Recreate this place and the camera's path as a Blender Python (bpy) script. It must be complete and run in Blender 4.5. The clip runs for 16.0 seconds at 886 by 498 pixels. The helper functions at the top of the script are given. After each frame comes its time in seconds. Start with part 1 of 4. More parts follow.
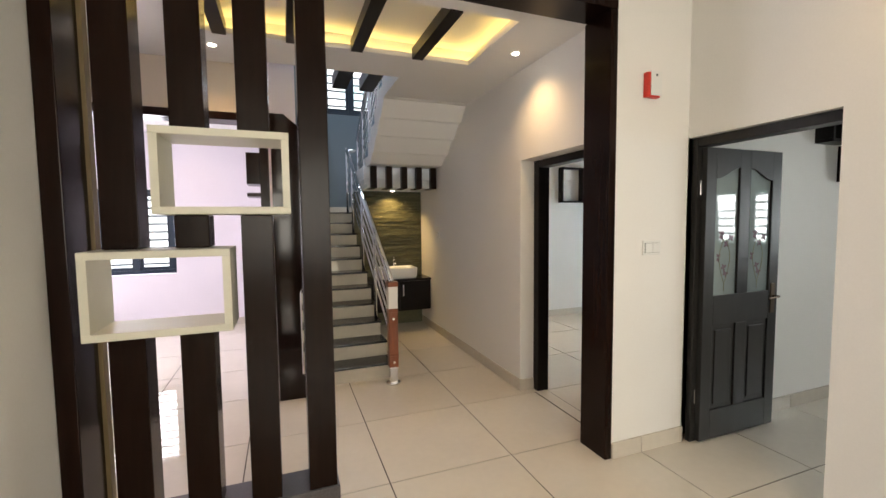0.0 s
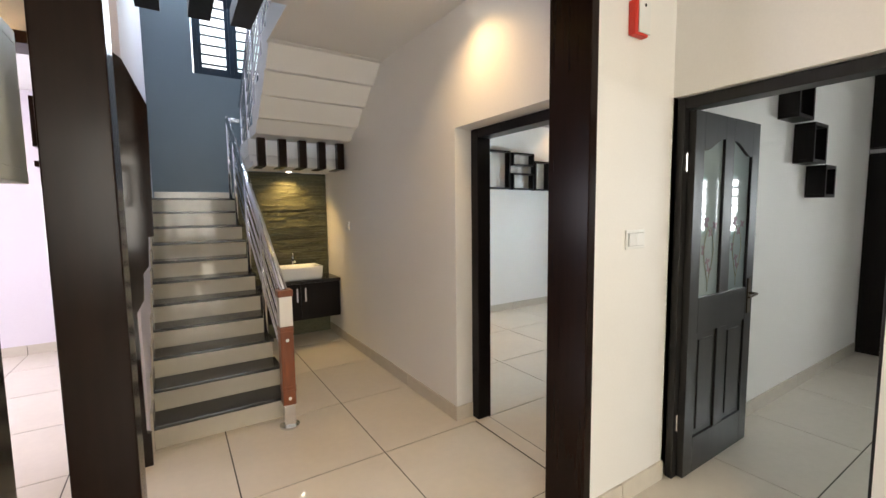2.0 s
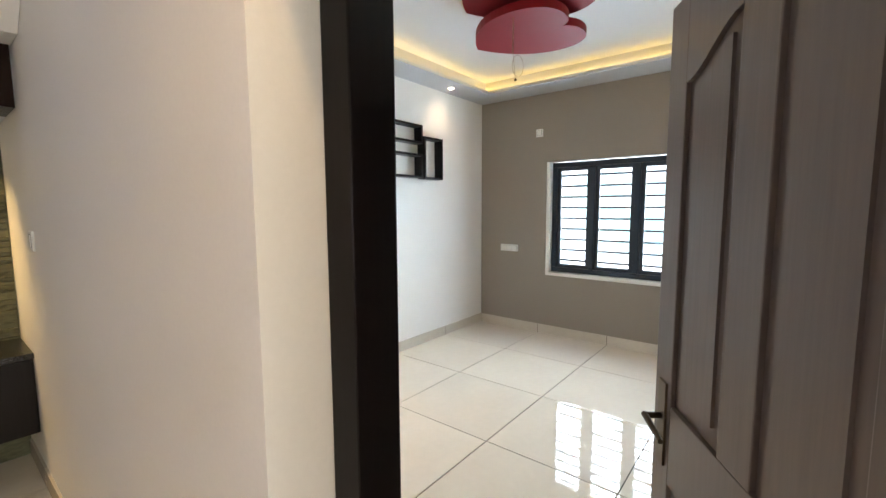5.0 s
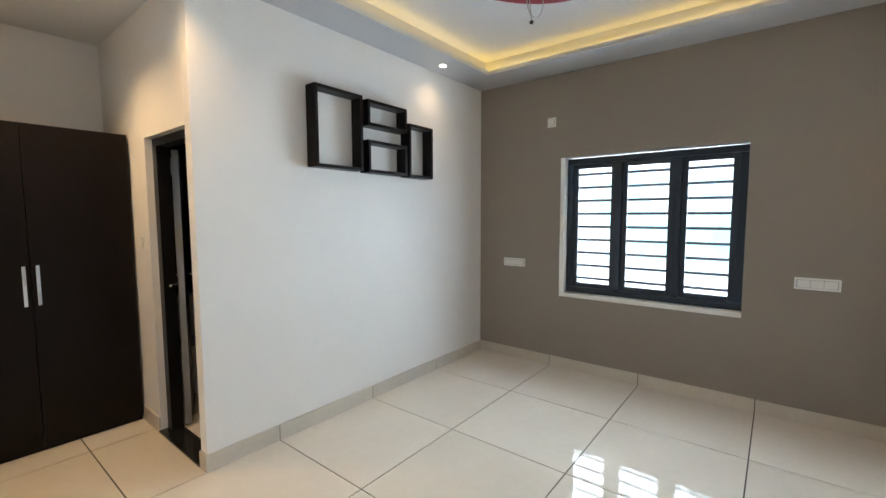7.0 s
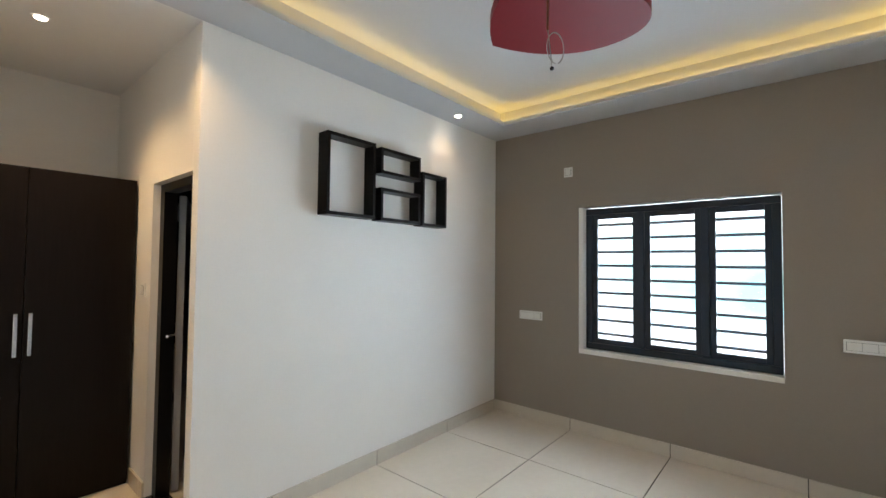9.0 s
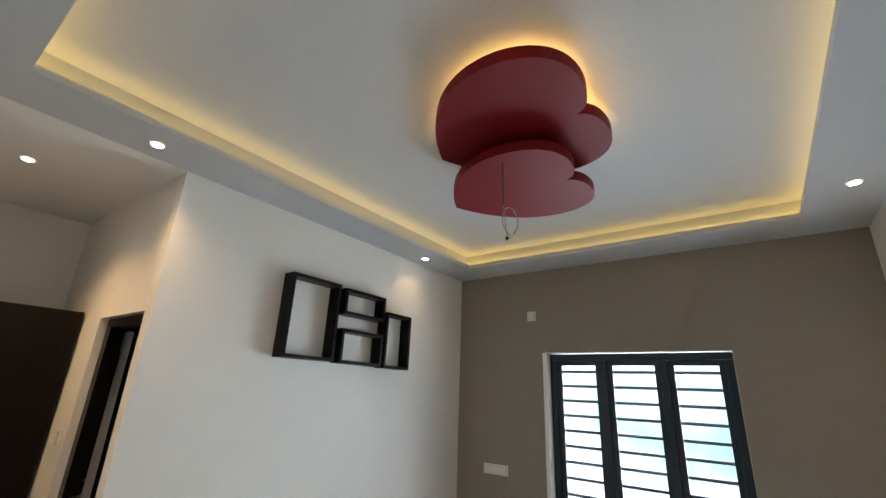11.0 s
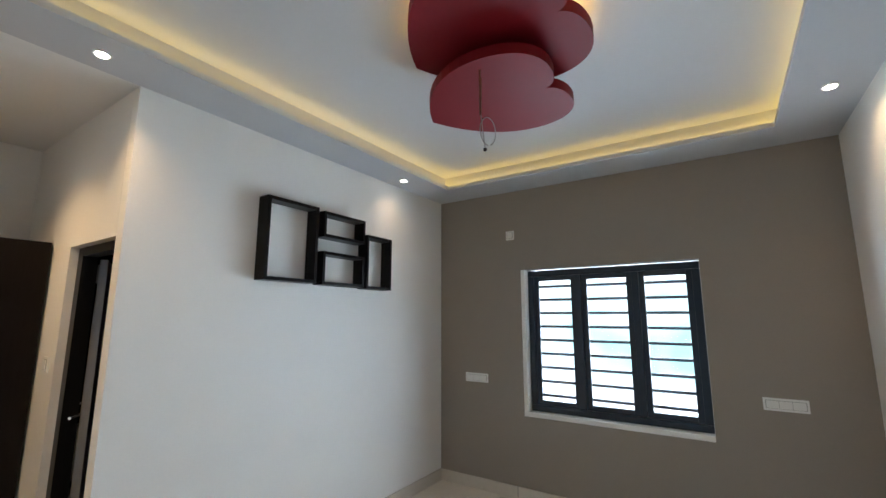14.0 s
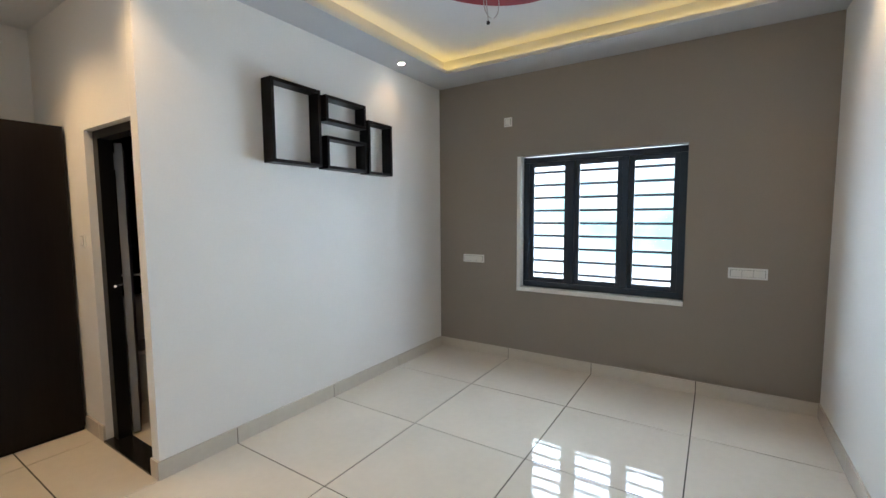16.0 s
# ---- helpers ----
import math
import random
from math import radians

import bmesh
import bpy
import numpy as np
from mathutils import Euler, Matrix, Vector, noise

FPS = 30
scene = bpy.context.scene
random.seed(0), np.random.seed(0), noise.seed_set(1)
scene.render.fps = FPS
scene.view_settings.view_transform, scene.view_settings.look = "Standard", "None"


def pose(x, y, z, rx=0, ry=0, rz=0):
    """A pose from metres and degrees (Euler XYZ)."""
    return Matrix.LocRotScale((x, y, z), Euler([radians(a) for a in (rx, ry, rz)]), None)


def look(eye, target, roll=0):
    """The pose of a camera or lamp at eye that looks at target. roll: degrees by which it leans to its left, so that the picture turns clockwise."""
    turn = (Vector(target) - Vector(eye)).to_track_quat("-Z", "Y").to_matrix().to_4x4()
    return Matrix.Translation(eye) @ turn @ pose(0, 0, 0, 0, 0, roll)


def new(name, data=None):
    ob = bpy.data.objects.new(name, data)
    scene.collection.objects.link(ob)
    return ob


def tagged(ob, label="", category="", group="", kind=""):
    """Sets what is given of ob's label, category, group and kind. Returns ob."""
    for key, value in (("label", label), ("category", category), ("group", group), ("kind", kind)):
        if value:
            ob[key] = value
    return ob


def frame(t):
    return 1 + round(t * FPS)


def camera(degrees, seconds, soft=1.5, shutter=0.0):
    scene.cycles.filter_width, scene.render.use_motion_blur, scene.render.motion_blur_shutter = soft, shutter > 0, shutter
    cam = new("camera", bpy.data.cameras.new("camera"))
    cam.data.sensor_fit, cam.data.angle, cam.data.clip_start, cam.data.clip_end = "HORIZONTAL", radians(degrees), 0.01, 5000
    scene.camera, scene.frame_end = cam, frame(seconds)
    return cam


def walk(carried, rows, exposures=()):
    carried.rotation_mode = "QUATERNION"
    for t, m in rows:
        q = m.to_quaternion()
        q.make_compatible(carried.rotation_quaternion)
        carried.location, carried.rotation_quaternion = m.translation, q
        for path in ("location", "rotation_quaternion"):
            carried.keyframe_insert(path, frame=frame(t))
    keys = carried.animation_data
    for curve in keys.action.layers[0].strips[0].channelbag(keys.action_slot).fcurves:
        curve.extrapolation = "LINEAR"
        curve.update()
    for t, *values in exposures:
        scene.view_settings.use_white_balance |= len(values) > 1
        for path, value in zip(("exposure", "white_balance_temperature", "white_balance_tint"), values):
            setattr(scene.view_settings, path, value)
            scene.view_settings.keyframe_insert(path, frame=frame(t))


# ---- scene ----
cam = camera(92.9, 16.0)
PATH = [
    (0, (1.472, 2.242, 1.488), (2.178, 4.109, 1.355), -0.6),
    (0.5, (1.481, 2.309, 1.491), (2.252, 4.149, 1.347), -0.8),
    (1, (1.55, 2.485, 1.488), (2.396, 4.291, 1.336), -0.7),
    (1.5, (1.64, 2.746, 1.484), (2.591, 4.497, 1.311), -0.9),
    (2, (1.78, 3.051, 1.451), (2.853, 4.729, 1.272), -0.7),
    (2.5, (1.94, 3.362, 1.447), (3.124, 4.963, 1.253), -0.6),
    (3, (2.098, 3.689, 1.445), (3.392, 5.201, 1.245), -0.6),
    (3.5, (2.32, 3.988, 1.434), (3.707, 5.413, 1.226), -0.5),
    (4, (2.535, 4.263, 1.418), (4.01, 5.599, 1.216), -0.6),
    (4.5, (2.782, 4.518, 1.454), (4.324, 5.773, 1.241), -0.5),
    (7, (3.771, 5.226, 1.432), (5.332, 6.467, 1.271), -0.2),
    (7.5, (3.831, 5.28, 1.43), (5.354, 6.567, 1.275), -0.2),
    (8, (3.871, 5.324, 1.43), (5.374, 6.637, 1.304), -0.3),
    (8.2, (3.888, 5.331, 1.414), (5.39, 6.649, 1.317), -0.2),
    (10.5, (3.879, 5.308, 1.574), (5.433, 6.468, 2.062), 1.9),
    (11, (3.888, 5.268, 1.596), (5.41, 6.399, 2.232), 2.4),
    (11.5, (3.875, 5.276, 1.626), (5.379, 6.361, 2.374), 2.8),
    (12, (3.869, 5.272, 1.633), (5.348, 6.323, 2.474), 3.0),
    (12.5, (3.881, 5.226, 1.632), (5.365, 6.282, 2.46), 2.8),
    (13, (3.875, 5.281, 1.621), (5.436, 6.328, 2.303), 1.6),
    (13.5, (3.895, 5.277, 1.574), (5.509, 6.35, 2.069), 0.6),
    (14, (3.907, 5.274, 1.529), (5.553, 6.367, 1.844), -0.0),
    (14.5, (3.916, 5.267, 1.479), (5.574, 6.374, 1.634), -0.5),
    (15, (3.88, 5.278, 1.467), (5.553, 6.374, 1.476), -0.7),
    (15.5, (3.823, 5.246, 1.42), (5.498, 6.335, 1.329), -0.6),
    (16, (3.733, 5.213, 1.406), (5.407, 6.296, 1.244), -0.4),
]
walk(cam, [(t, look(eye, target, roll)) for t, eye, target, roll in PATH],
     [(0, 0.32, 6550, 10), (1.5, 0.4, 6500, 10), (2.5, 0.70, 6380, 10), (3.5, 0.93, 6350, 10), (4.5, 1.16, 6300, 10), (4.7, 1.12, 6300, 10), (6.8, 0.58, 6150, 10), (8.2, 0.55, 6180, 10),
      (10.3, 0.18, 6420, 10), (11.5, 0.1, 6400, 10), (13, 0.08, 5900, 10), (14.5, 0.3, 5980, 10), (16, 0.38, 5960, 10)])

# ---- world and light ----
world = bpy.data.worlds.new("sky")
scene.world = world
world.use_nodes = True
wn = world.node_tree
sky = wn.nodes.new("ShaderNodeTexSky")
sky.sky_type, sky.sun_disc = "NISHITA", False
sky.sun_elevation, sky.sun_rotation = radians(48), radians(70)
wn.links.new(sky.outputs[0], wn.nodes["Background"].inputs[0])
wn.nodes["Background"].inputs[1].default_value = 0.1
sun = new("sun", bpy.data.lights.new("sun", "SUN"))
sun.data.energy, sun.data.angle, sun.data.color = 2.0, radians(0.5), (1, 0.95, 0.88)
sun.matrix_world = look((0, 0, 20), (3, 12, 0))


def window_light(x, y, z, tx, ty, tz, w, h, watts, color=(0.93, 0.97, 1.0)):
    """Daylight standing in a window's opening."""
    lamp = new("daylight", bpy.data.lights.new("daylight", "AREA"))
    lamp.data.shape, lamp.data.size, lamp.data.size_y = "RECTANGLE", w, h
    lamp.data.energy, lamp.data.color = watts, color
    lamp.matrix_world = look((x, y, z), (tx, ty, tz))
    return lamp


def spot_light(x, y, z, watts, tx=None, ty=None, angle=125, color=(1.0, 0.74, 0.42)):
    lamp = new("spot", bpy.data.lights.new("spot", "SPOT"))
    lamp.data.energy, lamp.data.spot_size, lamp.data.spot_blend, lamp.data.color = watts, radians(angle), 1.0, color
    lamp.data.shadow_soft_size = 0.03
    lamp.matrix_world = look((x, y, z), (x if tx is None else tx, (y if ty is None else ty) + 0.001, 0))


window_light(1.6, -2.33, 1.7, 1.6, 4, 1.2, 2.6, 2.0, 120, (1.0, 0.91, 0.77))
window_light(8.18, 2.12, 1.48, 4, 2.4, 1.0, 1.6, 0.75, 68, (0.95, 0.99, 1.0))
window_light(7.70, 6.10, 1.32, 4, 6.1, 1.2, 1.3, 1.2, 88, (0.77, 0.90, 1.0))
window_light(2.45, 9.44, 4.0, 2.4, 6, 1.5, 1.2, 1.4, 62, (0.80, 0.89, 1.0))
window_light(-0.65, 9.16, 1.38, -0.5, 6, 1.0, 1.3, 1.1, 52, (0.95, 0.90, 0.98))
window_light(-1.86, 7.4, 1.4, 2, 7.4, 0.6, 1.6, 1.2, 58, (0.95, 0.90, 0.98))

# ---- materials ----


def material(name, color, rough=0.5, metal=0.0, grain=0.06, scale=30.0, bump=0.05, blotch=0.06, spec=0.5, stretch=(1, 1, 1), coat=0.0, per_piece=0.0):
    m = bpy.data.materials.new(name)
    m.use_nodes = True
    n, k = m.node_tree.nodes, m.node_tree.links
    b = n["Principled BSDF"]
    b.inputs["Roughness"].default_value, b.inputs["Metallic"].default_value = rough, metal
    b.inputs["Specular IOR Level"].default_value = spec
    b.inputs["Coat Weight"].default_value = coat
    b.inputs["Coat Roughness"].default_value = 0.08
    tc = n.new("ShaderNodeTexCoord")
    mp = n.new("ShaderNodeMapping")
    mp.inputs["Scale"].default_value = stretch
    k.new(tc.outputs["Object"], mp.inputs[0])
    fine, wide = n.new("ShaderNodeTexNoise"), n.new("ShaderNodeTexNoise")
    fine.inputs["Scale"].default_value, fine.inputs["Detail"].default_value = scale, 5
    wide.inputs["Scale"].default_value, wide.inputs["Detail"].default_value = 1.7, 3
    k.new(mp.outputs[0], fine.inputs["Vector"])
    k.new(mp.outputs[0], wide.inputs["Vector"])
    total = None
    for tex, amount in ((fine, grain), (wide, blotch)):
        r = n.new("ShaderNodeMapRange")
        r.inputs[1].default_value, r.inputs[2].default_value = 0.25, 0.75
        r.inputs[3].default_value, r.inputs[4].default_value = 1 - amount, 1 + amount
        k.new(tex.outputs[0], r.inputs[0])
        if total is None:
            total = r.outputs[0]
        else:
            mul = n.new("ShaderNodeMath")
            mul.operation = "MULTIPLY"
            k.new(total, mul.inputs[0])
            k.new(r.outputs[0], mul.inputs[1])
            total = mul.outputs[0]
    if per_piece:
        oi = n.new("ShaderNodeObjectInfo")
        r = n.new("ShaderNodeMapRange")
        r.inputs[3].default_value, r.inputs[4].default_value = 1 - per_piece, 1 + per_piece
        k.new(oi.outputs["Random"], r.inputs[0])
        mul = n.new("ShaderNodeMath")
        mul.operation = "MULTIPLY"
        k.new(total, mul.inputs[0])
        k.new(r.outputs[0], mul.inputs[1])
        total = mul.outputs[0]
    mix = n.new("ShaderNodeVectorMath")
    mix.operation = "SCALE"
    mix.inputs[0].default_value = color
    k.new(total, mix.inputs["Scale"])
    k.new(mix.outputs[0], b.inputs["Base Color"])
    rr = n.new("ShaderNodeMapRange")
    rr.inputs[3].default_value, rr.inputs[4].default_value = rough * 0.85, min(1, rough * 1.2)
    k.new(wide.outputs[0], rr.inputs[0])
    k.new(rr.outputs[0], b.inputs["Roughness"])
    if bump:
        bp = n.new("ShaderNodeBump")
        bp.inputs["Strength"].default_value, bp.inputs["Distance"].default_value = bump, 0.004
        k.new(fine.outputs[0], bp.inputs["Height"])
        k.new(bp.outputs[0], b.inputs["Normal"])
    return m


def glow(name, color, strength):
    m = bpy.data.materials.new(name)
    m.use_nodes = True
    b = m.node_tree.nodes["Principled BSDF"]
    b.inputs["Base Color"].default_value = (*color, 1)
    b.inputs["Emission Color"].default_value = (*color, 1)
    b.inputs["Emission Strength"].default_value = strength
    return m


def clear_glass(name, tint=(1, 1, 1), rough=0.0):
    m = bpy.data.materials.new(name)
    m.use_nodes = True
    n, k = m.node_tree.nodes, m.node_tree.links
    out = n["Material Output"]
    n.remove(n["Principled BSDF"])
    tr, gl, mix, lw = (n.new("ShaderNode" + s) for s in ("BsdfTransparent", "BsdfGlossy", "MixShader", "Fresnel"))
    lw.inputs[0].default_value = 1.5
    tr.inputs[0].default_value = (*tint, 1)
    gl.inputs["Roughness"].default_value = rough
    k.new(lw.outputs[0], mix.inputs[0])
    k.new(tr.outputs[0], mix.inputs[1])
    k.new(gl.outputs[0], mix.inputs[2])
    k.new(mix.outputs[0], out.inputs[0])
    return m


def backdrop_material(name, shade, lo, hi, strength):
    """Over-bright hazy outdoors with patches of greenery."""
    m = bpy.data.materials.new(name)
    m.use_nodes = True
    n, k = m.node_tree.nodes, m.node_tree.links
    out = n["Material Output"]
    n.remove(n["Principled BSDF"])
    e, tex, ramp, tc = n.new("ShaderNodeEmission"), n.new("ShaderNodeTexNoise"), n.new("ShaderNodeValToRGB"), n.new("ShaderNodeTexCoord")
    tex.inputs["Scale"].default_value, tex.inputs["Detail"].default_value = 0.9, 2
    ramp.color_ramp.elements[0].position, ramp.color_ramp.elements[0].color = lo, (*shade, 1)
    ramp.color_ramp.elements[1].position, ramp.color_ramp.elements[1].color = hi, (0.95, 0.98, 1.0, 1)
    mp = n.new("ShaderNodeMapping")
    mp.inputs["Location"].default_value = (0, 0.7, -0.55)
    k.new(tc.outputs["Object"], mp.inputs[0])
    k.new(mp.outputs[0], tex.inputs["Vector"])
    k.new(tex.outputs[0], ramp.inputs[0])
    k.new(ramp.outputs[0], e.inputs[0])
    e.inputs[1].default_value = strength
    k.new(e.outputs[0], out.inputs[0])
    return m


WHITE = material("white_emulsion", (0.80, 0.785, 0.755), 0.55, grain=0.015, scale=90, bump=0.05, blotch=0.02)
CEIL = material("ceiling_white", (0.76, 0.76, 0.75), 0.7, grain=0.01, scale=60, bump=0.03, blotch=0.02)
# The same white ceiling; the bedroom's weaker light is put into a greyer colour.
CEIL_DIM = material("ceiling_white_dimmed", (0.52, 0.53, 0.55), 0.7, grain=0.01, scale=60, bump=0.03, blotch=0.02)
TAUPE = material("taupe_emulsion", (0.27, 0.235, 0.195), 0.5, grain=0.02, scale=90, bump=0.05, blotch=0.03)
LILAC = material("pale_lilac_emulsion", (0.74, 0.70, 0.77), 0.55, grain=0.015, scale=90, bump=0.05, blotch=0.02)
BLUE = material("blue_grey_emulsion", (0.145, 0.19, 0.225), 0.5, grain=0.02, scale=90, bump=0.05, blotch=0.04)
OCHRE = material("ochre_wall_panel", (0.20, 0.14, 0.06), 0.5, grain=0.15, scale=12, stretch=(6, 6, 0.6), blotch=0.1)
TILE = material("polished_vitrified_tile", (0.70, 0.645, 0.555), 0.035, grain=0.02, scale=22, bump=0.0, blotch=0.05, spec=0.38, per_piece=0.025)
GROUT = material("dark_grout", (0.06, 0.05, 0.04), 0.8, grain=0.1)
SKIRT = material("skirting_tile", (0.60, 0.55, 0.47), 0.18, grain=0.03, scale=20, bump=0, blotch=0.04, per_piece=0.04)
WENGE = material("dark_wenge_veneer", (0.011, 0.0046, 0.0028), 0.2, grain=0.25, scale=7, stretch=(7, 7, 0.5), bump=0.01, blotch=0.15, coat=0.0, spec=0.13)
WENGE_GLOSS = material("polished_wenge_veneer", (0.011, 0.0046, 0.0028), 0.1, grain=0.25, scale=7, stretch=(7, 7, 0.5), bump=0, blotch=0.15, spec=0.3)
BLACKPAINT = material("black_door_paint", (0.006, 0.006, 0.007), 0.35, grain=0.1, blotch=0.1, spec=0.3)
WENGE_H = material("dark_wenge_laminate", (0.0062, 0.0042, 0.0042), 0.34, grain=0.3, scale=9, stretch=(9, 9, 0.5), bump=0.03, blotch=0.12, spec=0.17)
GREYDOOR = material("charcoal_painted_wood", (0.019, 0.018, 0.0175), 0.38, grain=0.18, scale=10, stretch=(8, 8, 0.5), bump=0.05, blotch=0.12, spec=0.3)
BROWNDOOR = material("dark_brown_stained_wood", (0.085, 0.062, 0.050), 0.36, grain=0.12, scale=10, stretch=(8, 8, 0.5), bump=0.08, blotch=0.12, coat=0.2)
# Dark window paint; part of its blue is daylight bloom put into the colour.
BLOOM_NAVY = material("blue_black_paint_with_bloom", (0.007, 0.020, 0.038), 0.35, grain=0.1, blotch=0.1)
CREAM = material("cream_lacquer", (0.68, 0.66, 0.55), 0.42, grain=0.015, blotch=0.03)
STEEL = material("polished_steel", (0.72, 0.73, 0.76), 0.14, metal=1.0, grain=0.02, bump=0, blotch=0.04)
BRASS = material("antique_brass", (0.10, 0.075, 0.05), 0.35, metal=1.0, grain=0.06, bump=0, blotch=0.1)
GRANITE = material("black_granite", (0.014, 0.014, 0.015), 0.22, grain=0.5, scale=160, bump=0, blotch=0.08)
PLINTH = material("dark_grey_granite", (0.075, 0.068, 0.075), 0.3, grain=0.3, scale=140, bump=0, blotch=0.08)
RISER = material("beige_step_tile", (0.55, 0.51, 0.42), 0.06, grain=0.03, scale=18, bump=0, blotch=0.05, spec=0.3, per_piece=0.03)
NEWEL = material("reddish_teak", (0.20, 0.055, 0.018), 0.32, grain=0.25, scale=10, stretch=(8, 8, 0.6), bump=0.06, blotch=0.12, coat=0.3)
MARBLE = material("white_marble", (0.78, 0.77, 0.74), 0.2, grain=0.03, scale=6, bump=0, blotch=0.05)
SLATE = material("olive_slate", (0.074, 0.073, 0.038), 0.65, grain=0.35, scale=26, stretch=(1, 1, 3), bump=0.5, blotch=0.25, per_piece=0.32)
CERAMIC = material("white_ceramic", (0.84, 0.84, 0.83), 0.1, grain=0.0, bump=0, blotch=0.01, coat=0.4)
PLASTIC = material("white_switch_plastic", (0.76, 0.76, 0.74), 0.3, grain=0.0, bump=0, blotch=0.015)
PLASTIC_D = material("grey_switch_gap", (0.30, 0.30, 0.29), 0.5, grain=0.0, bump=0)
RED = material("red_lacquer", (0.175, 0.004, 0.010), 0.55, grain=0.03, scale=40, bump=0.02, blotch=0.05, spec=0.22)
REDPLASTIC = material("red_plastic", (0.62, 0.035, 0.02), 0.35, grain=0.0, bump=0)
BLACKTILE = material("black_bathroom_tile", (0.012, 0.013, 0.016), 0.15, grain=0.1, scale=20, bump=0, blotch=0.1)
GREYLEAF = material("grey_pvc", (0.30, 0.30, 0.31), 0.4, grain=0.02, bump=0)
WIRE = material("grey_wire", (0.35, 0.34, 0.33), 0.5, grain=0, bump=0)
PETAL = material("etched_mauve_pattern", (0.13, 0.07, 0.10), 0.5, grain=0.1, bump=0)
LEAFY = material("etched_olive_pattern", (0.24, 0.23, 0.13), 0.5, grain=0.1, bump=0)
GLASS = clear_glass("window_glass")
# Opaque grey base stands in for white walls mirrored and seen through the glass.
DOORGLASS = material("door_glass_mirrored_grey", (0.27, 0.32, 0.32), 0.03, grain=0.02, bump=0, blotch=0.08, spec=0.45)
HAZE = backdrop_material("outdoor_haze", (0.36, 0.70, 0.70), 0.32, 0.54, 1.9)
GREENERY = backdrop_material("outdoor_greenery", (0.06, 0.50, 0.40), 0.30, 0.85, 1.5)
LED = glow("warm_led", (1.0, 0.68, 0.19), 5.2)
LED_HALL = glow("warm_led_hall", (1.0, 0.68, 0.19), 7.2)
LED2 = glow("warm_led_lamp", (1.0, 0.68, 0.19), 15)
BULB = glow("spot_bulb", (1.0, 0.90, 0.74), 20)

# ---- builders ----


def box(bm, x0, x1, y0, y1, z0, z1, bevel=0.0):
    vs = [bm.verts.new((x, y, z)) for x in (x0, x1) for y in (y0, y1) for z in (z0, z1)]
    fs = [bm.faces.new([vs[i] for i in q]) for q in ((0, 1, 3, 2), (4, 6, 7, 5), (0, 4, 5, 1), (2, 3, 7, 6), (0, 2, 6, 4), (1, 5, 7, 3))]
    if bevel:
        es = list({e for f in fs for e in f.edges})
        bmesh.ops.bevel(bm, geom=es, offset=bevel, segments=2, profile=0.6, affect="EDGES")
    return bm


def rod(bm, a, b, r, seg=12, r2=None):
    a, b = Vector(a), Vector(b)
    q = (b - a).to_track_quat("Z", "Y").to_matrix().to_4x4()
    bmesh.ops.create_cone(bm, cap_ends=True, segments=seg, radius1=r, radius2=r if r2 is None else r2, depth=(b - a).length,
                          matrix=Matrix.Translation((a + b) / 2) @ q)
    return bm


def prism(bm, outline, axis, lo, hi):
    """Extrude an outline of 2D points along axis 'x', 'y' or 'z' from lo to hi."""
    def at(p, h):
        return {"x": (h, p[0], p[1]), "y": (p[0], h, p[1]), "z": (p[0], p[1], h)}[axis]
    a = [bm.verts.new(at(p, lo)) for p in outline]
    b = [bm.verts.new(at(p, hi)) for p in outline]
    n = len(outline)
    bm.faces.new(a)
    bm.faces.new(b[::-1])
    for i in range(n):
        bm.faces.new((a[i], b[i], b[(i + 1) % n], a[(i + 1) % n]))
    bmesh.ops.recalc_face_normals(bm, faces=bm.faces)
    return bm


def part(name, bm, mat, parent=None, label="", smooth=False):
    me = bpy.data.meshes.new(name)
    bmesh.ops.recalc_face_normals(bm, faces=bm.faces)
    if smooth:
        for f in bm.faces:
            f.smooth = len(f.verts) == 4
    bm.to_mesh(me)
    bm.free()
    me.materials.append(mat)
    ob = new(name, me)
    if parent is not None:
        ob.parent = parent
        ob.matrix_parent_inverse = parent.matrix_basis.inverted()
    if label:
        ob["label"] = label
    return ob


def slab(name, mat, parent, *dims, bevel=0.0, label=""):
    return part(name, box(bmesh.new(), *dims, bevel=bevel), mat, parent, label)


def thing(name, at, label, category, group="", kind=""):
    ob = new(name)
    ob.location = at
    ob.matrix_basis = Matrix.Translation(at)
    ob.empty_display_size = 0.1
    return tagged(ob, label, category, group, kind)


def structure(name, bm, mat, label, category):
    return tagged(part(name, bm, mat), label, category, kind="structure")


def wall(name, mat, pieces, label):
    bm = bmesh.new()
    for p in pieces:
        box(bm, *p)
    return structure(name, bm, mat, label, "wall")


# ---- plan ----
HX = 3.365      # hall's east wall
BX = 3.60       # bedroom's west wall
EX = 7.475      # bedroom's east wall
PY0, PY1 = 4.245, 4.46   # portal
LX = 3.92       # living room's east wall
CB, CH, CL = 2.69, 2.73, 3.05   # ceilings: bedroom, hall, living
NB, SB = 7.665, 4.565           # bedroom north and south
GX, GY, PITCH = 2.782, 5.297, 0.788

# floor bed
structure("floor", box(bmesh.new(), -1.9, 8.2, -2.3, 9.4, -0.12, -0.004), GROUT, "dark grout bed under polished beige floor tiles", "floor")
FLOOR = bpy.data.objects["floor"]

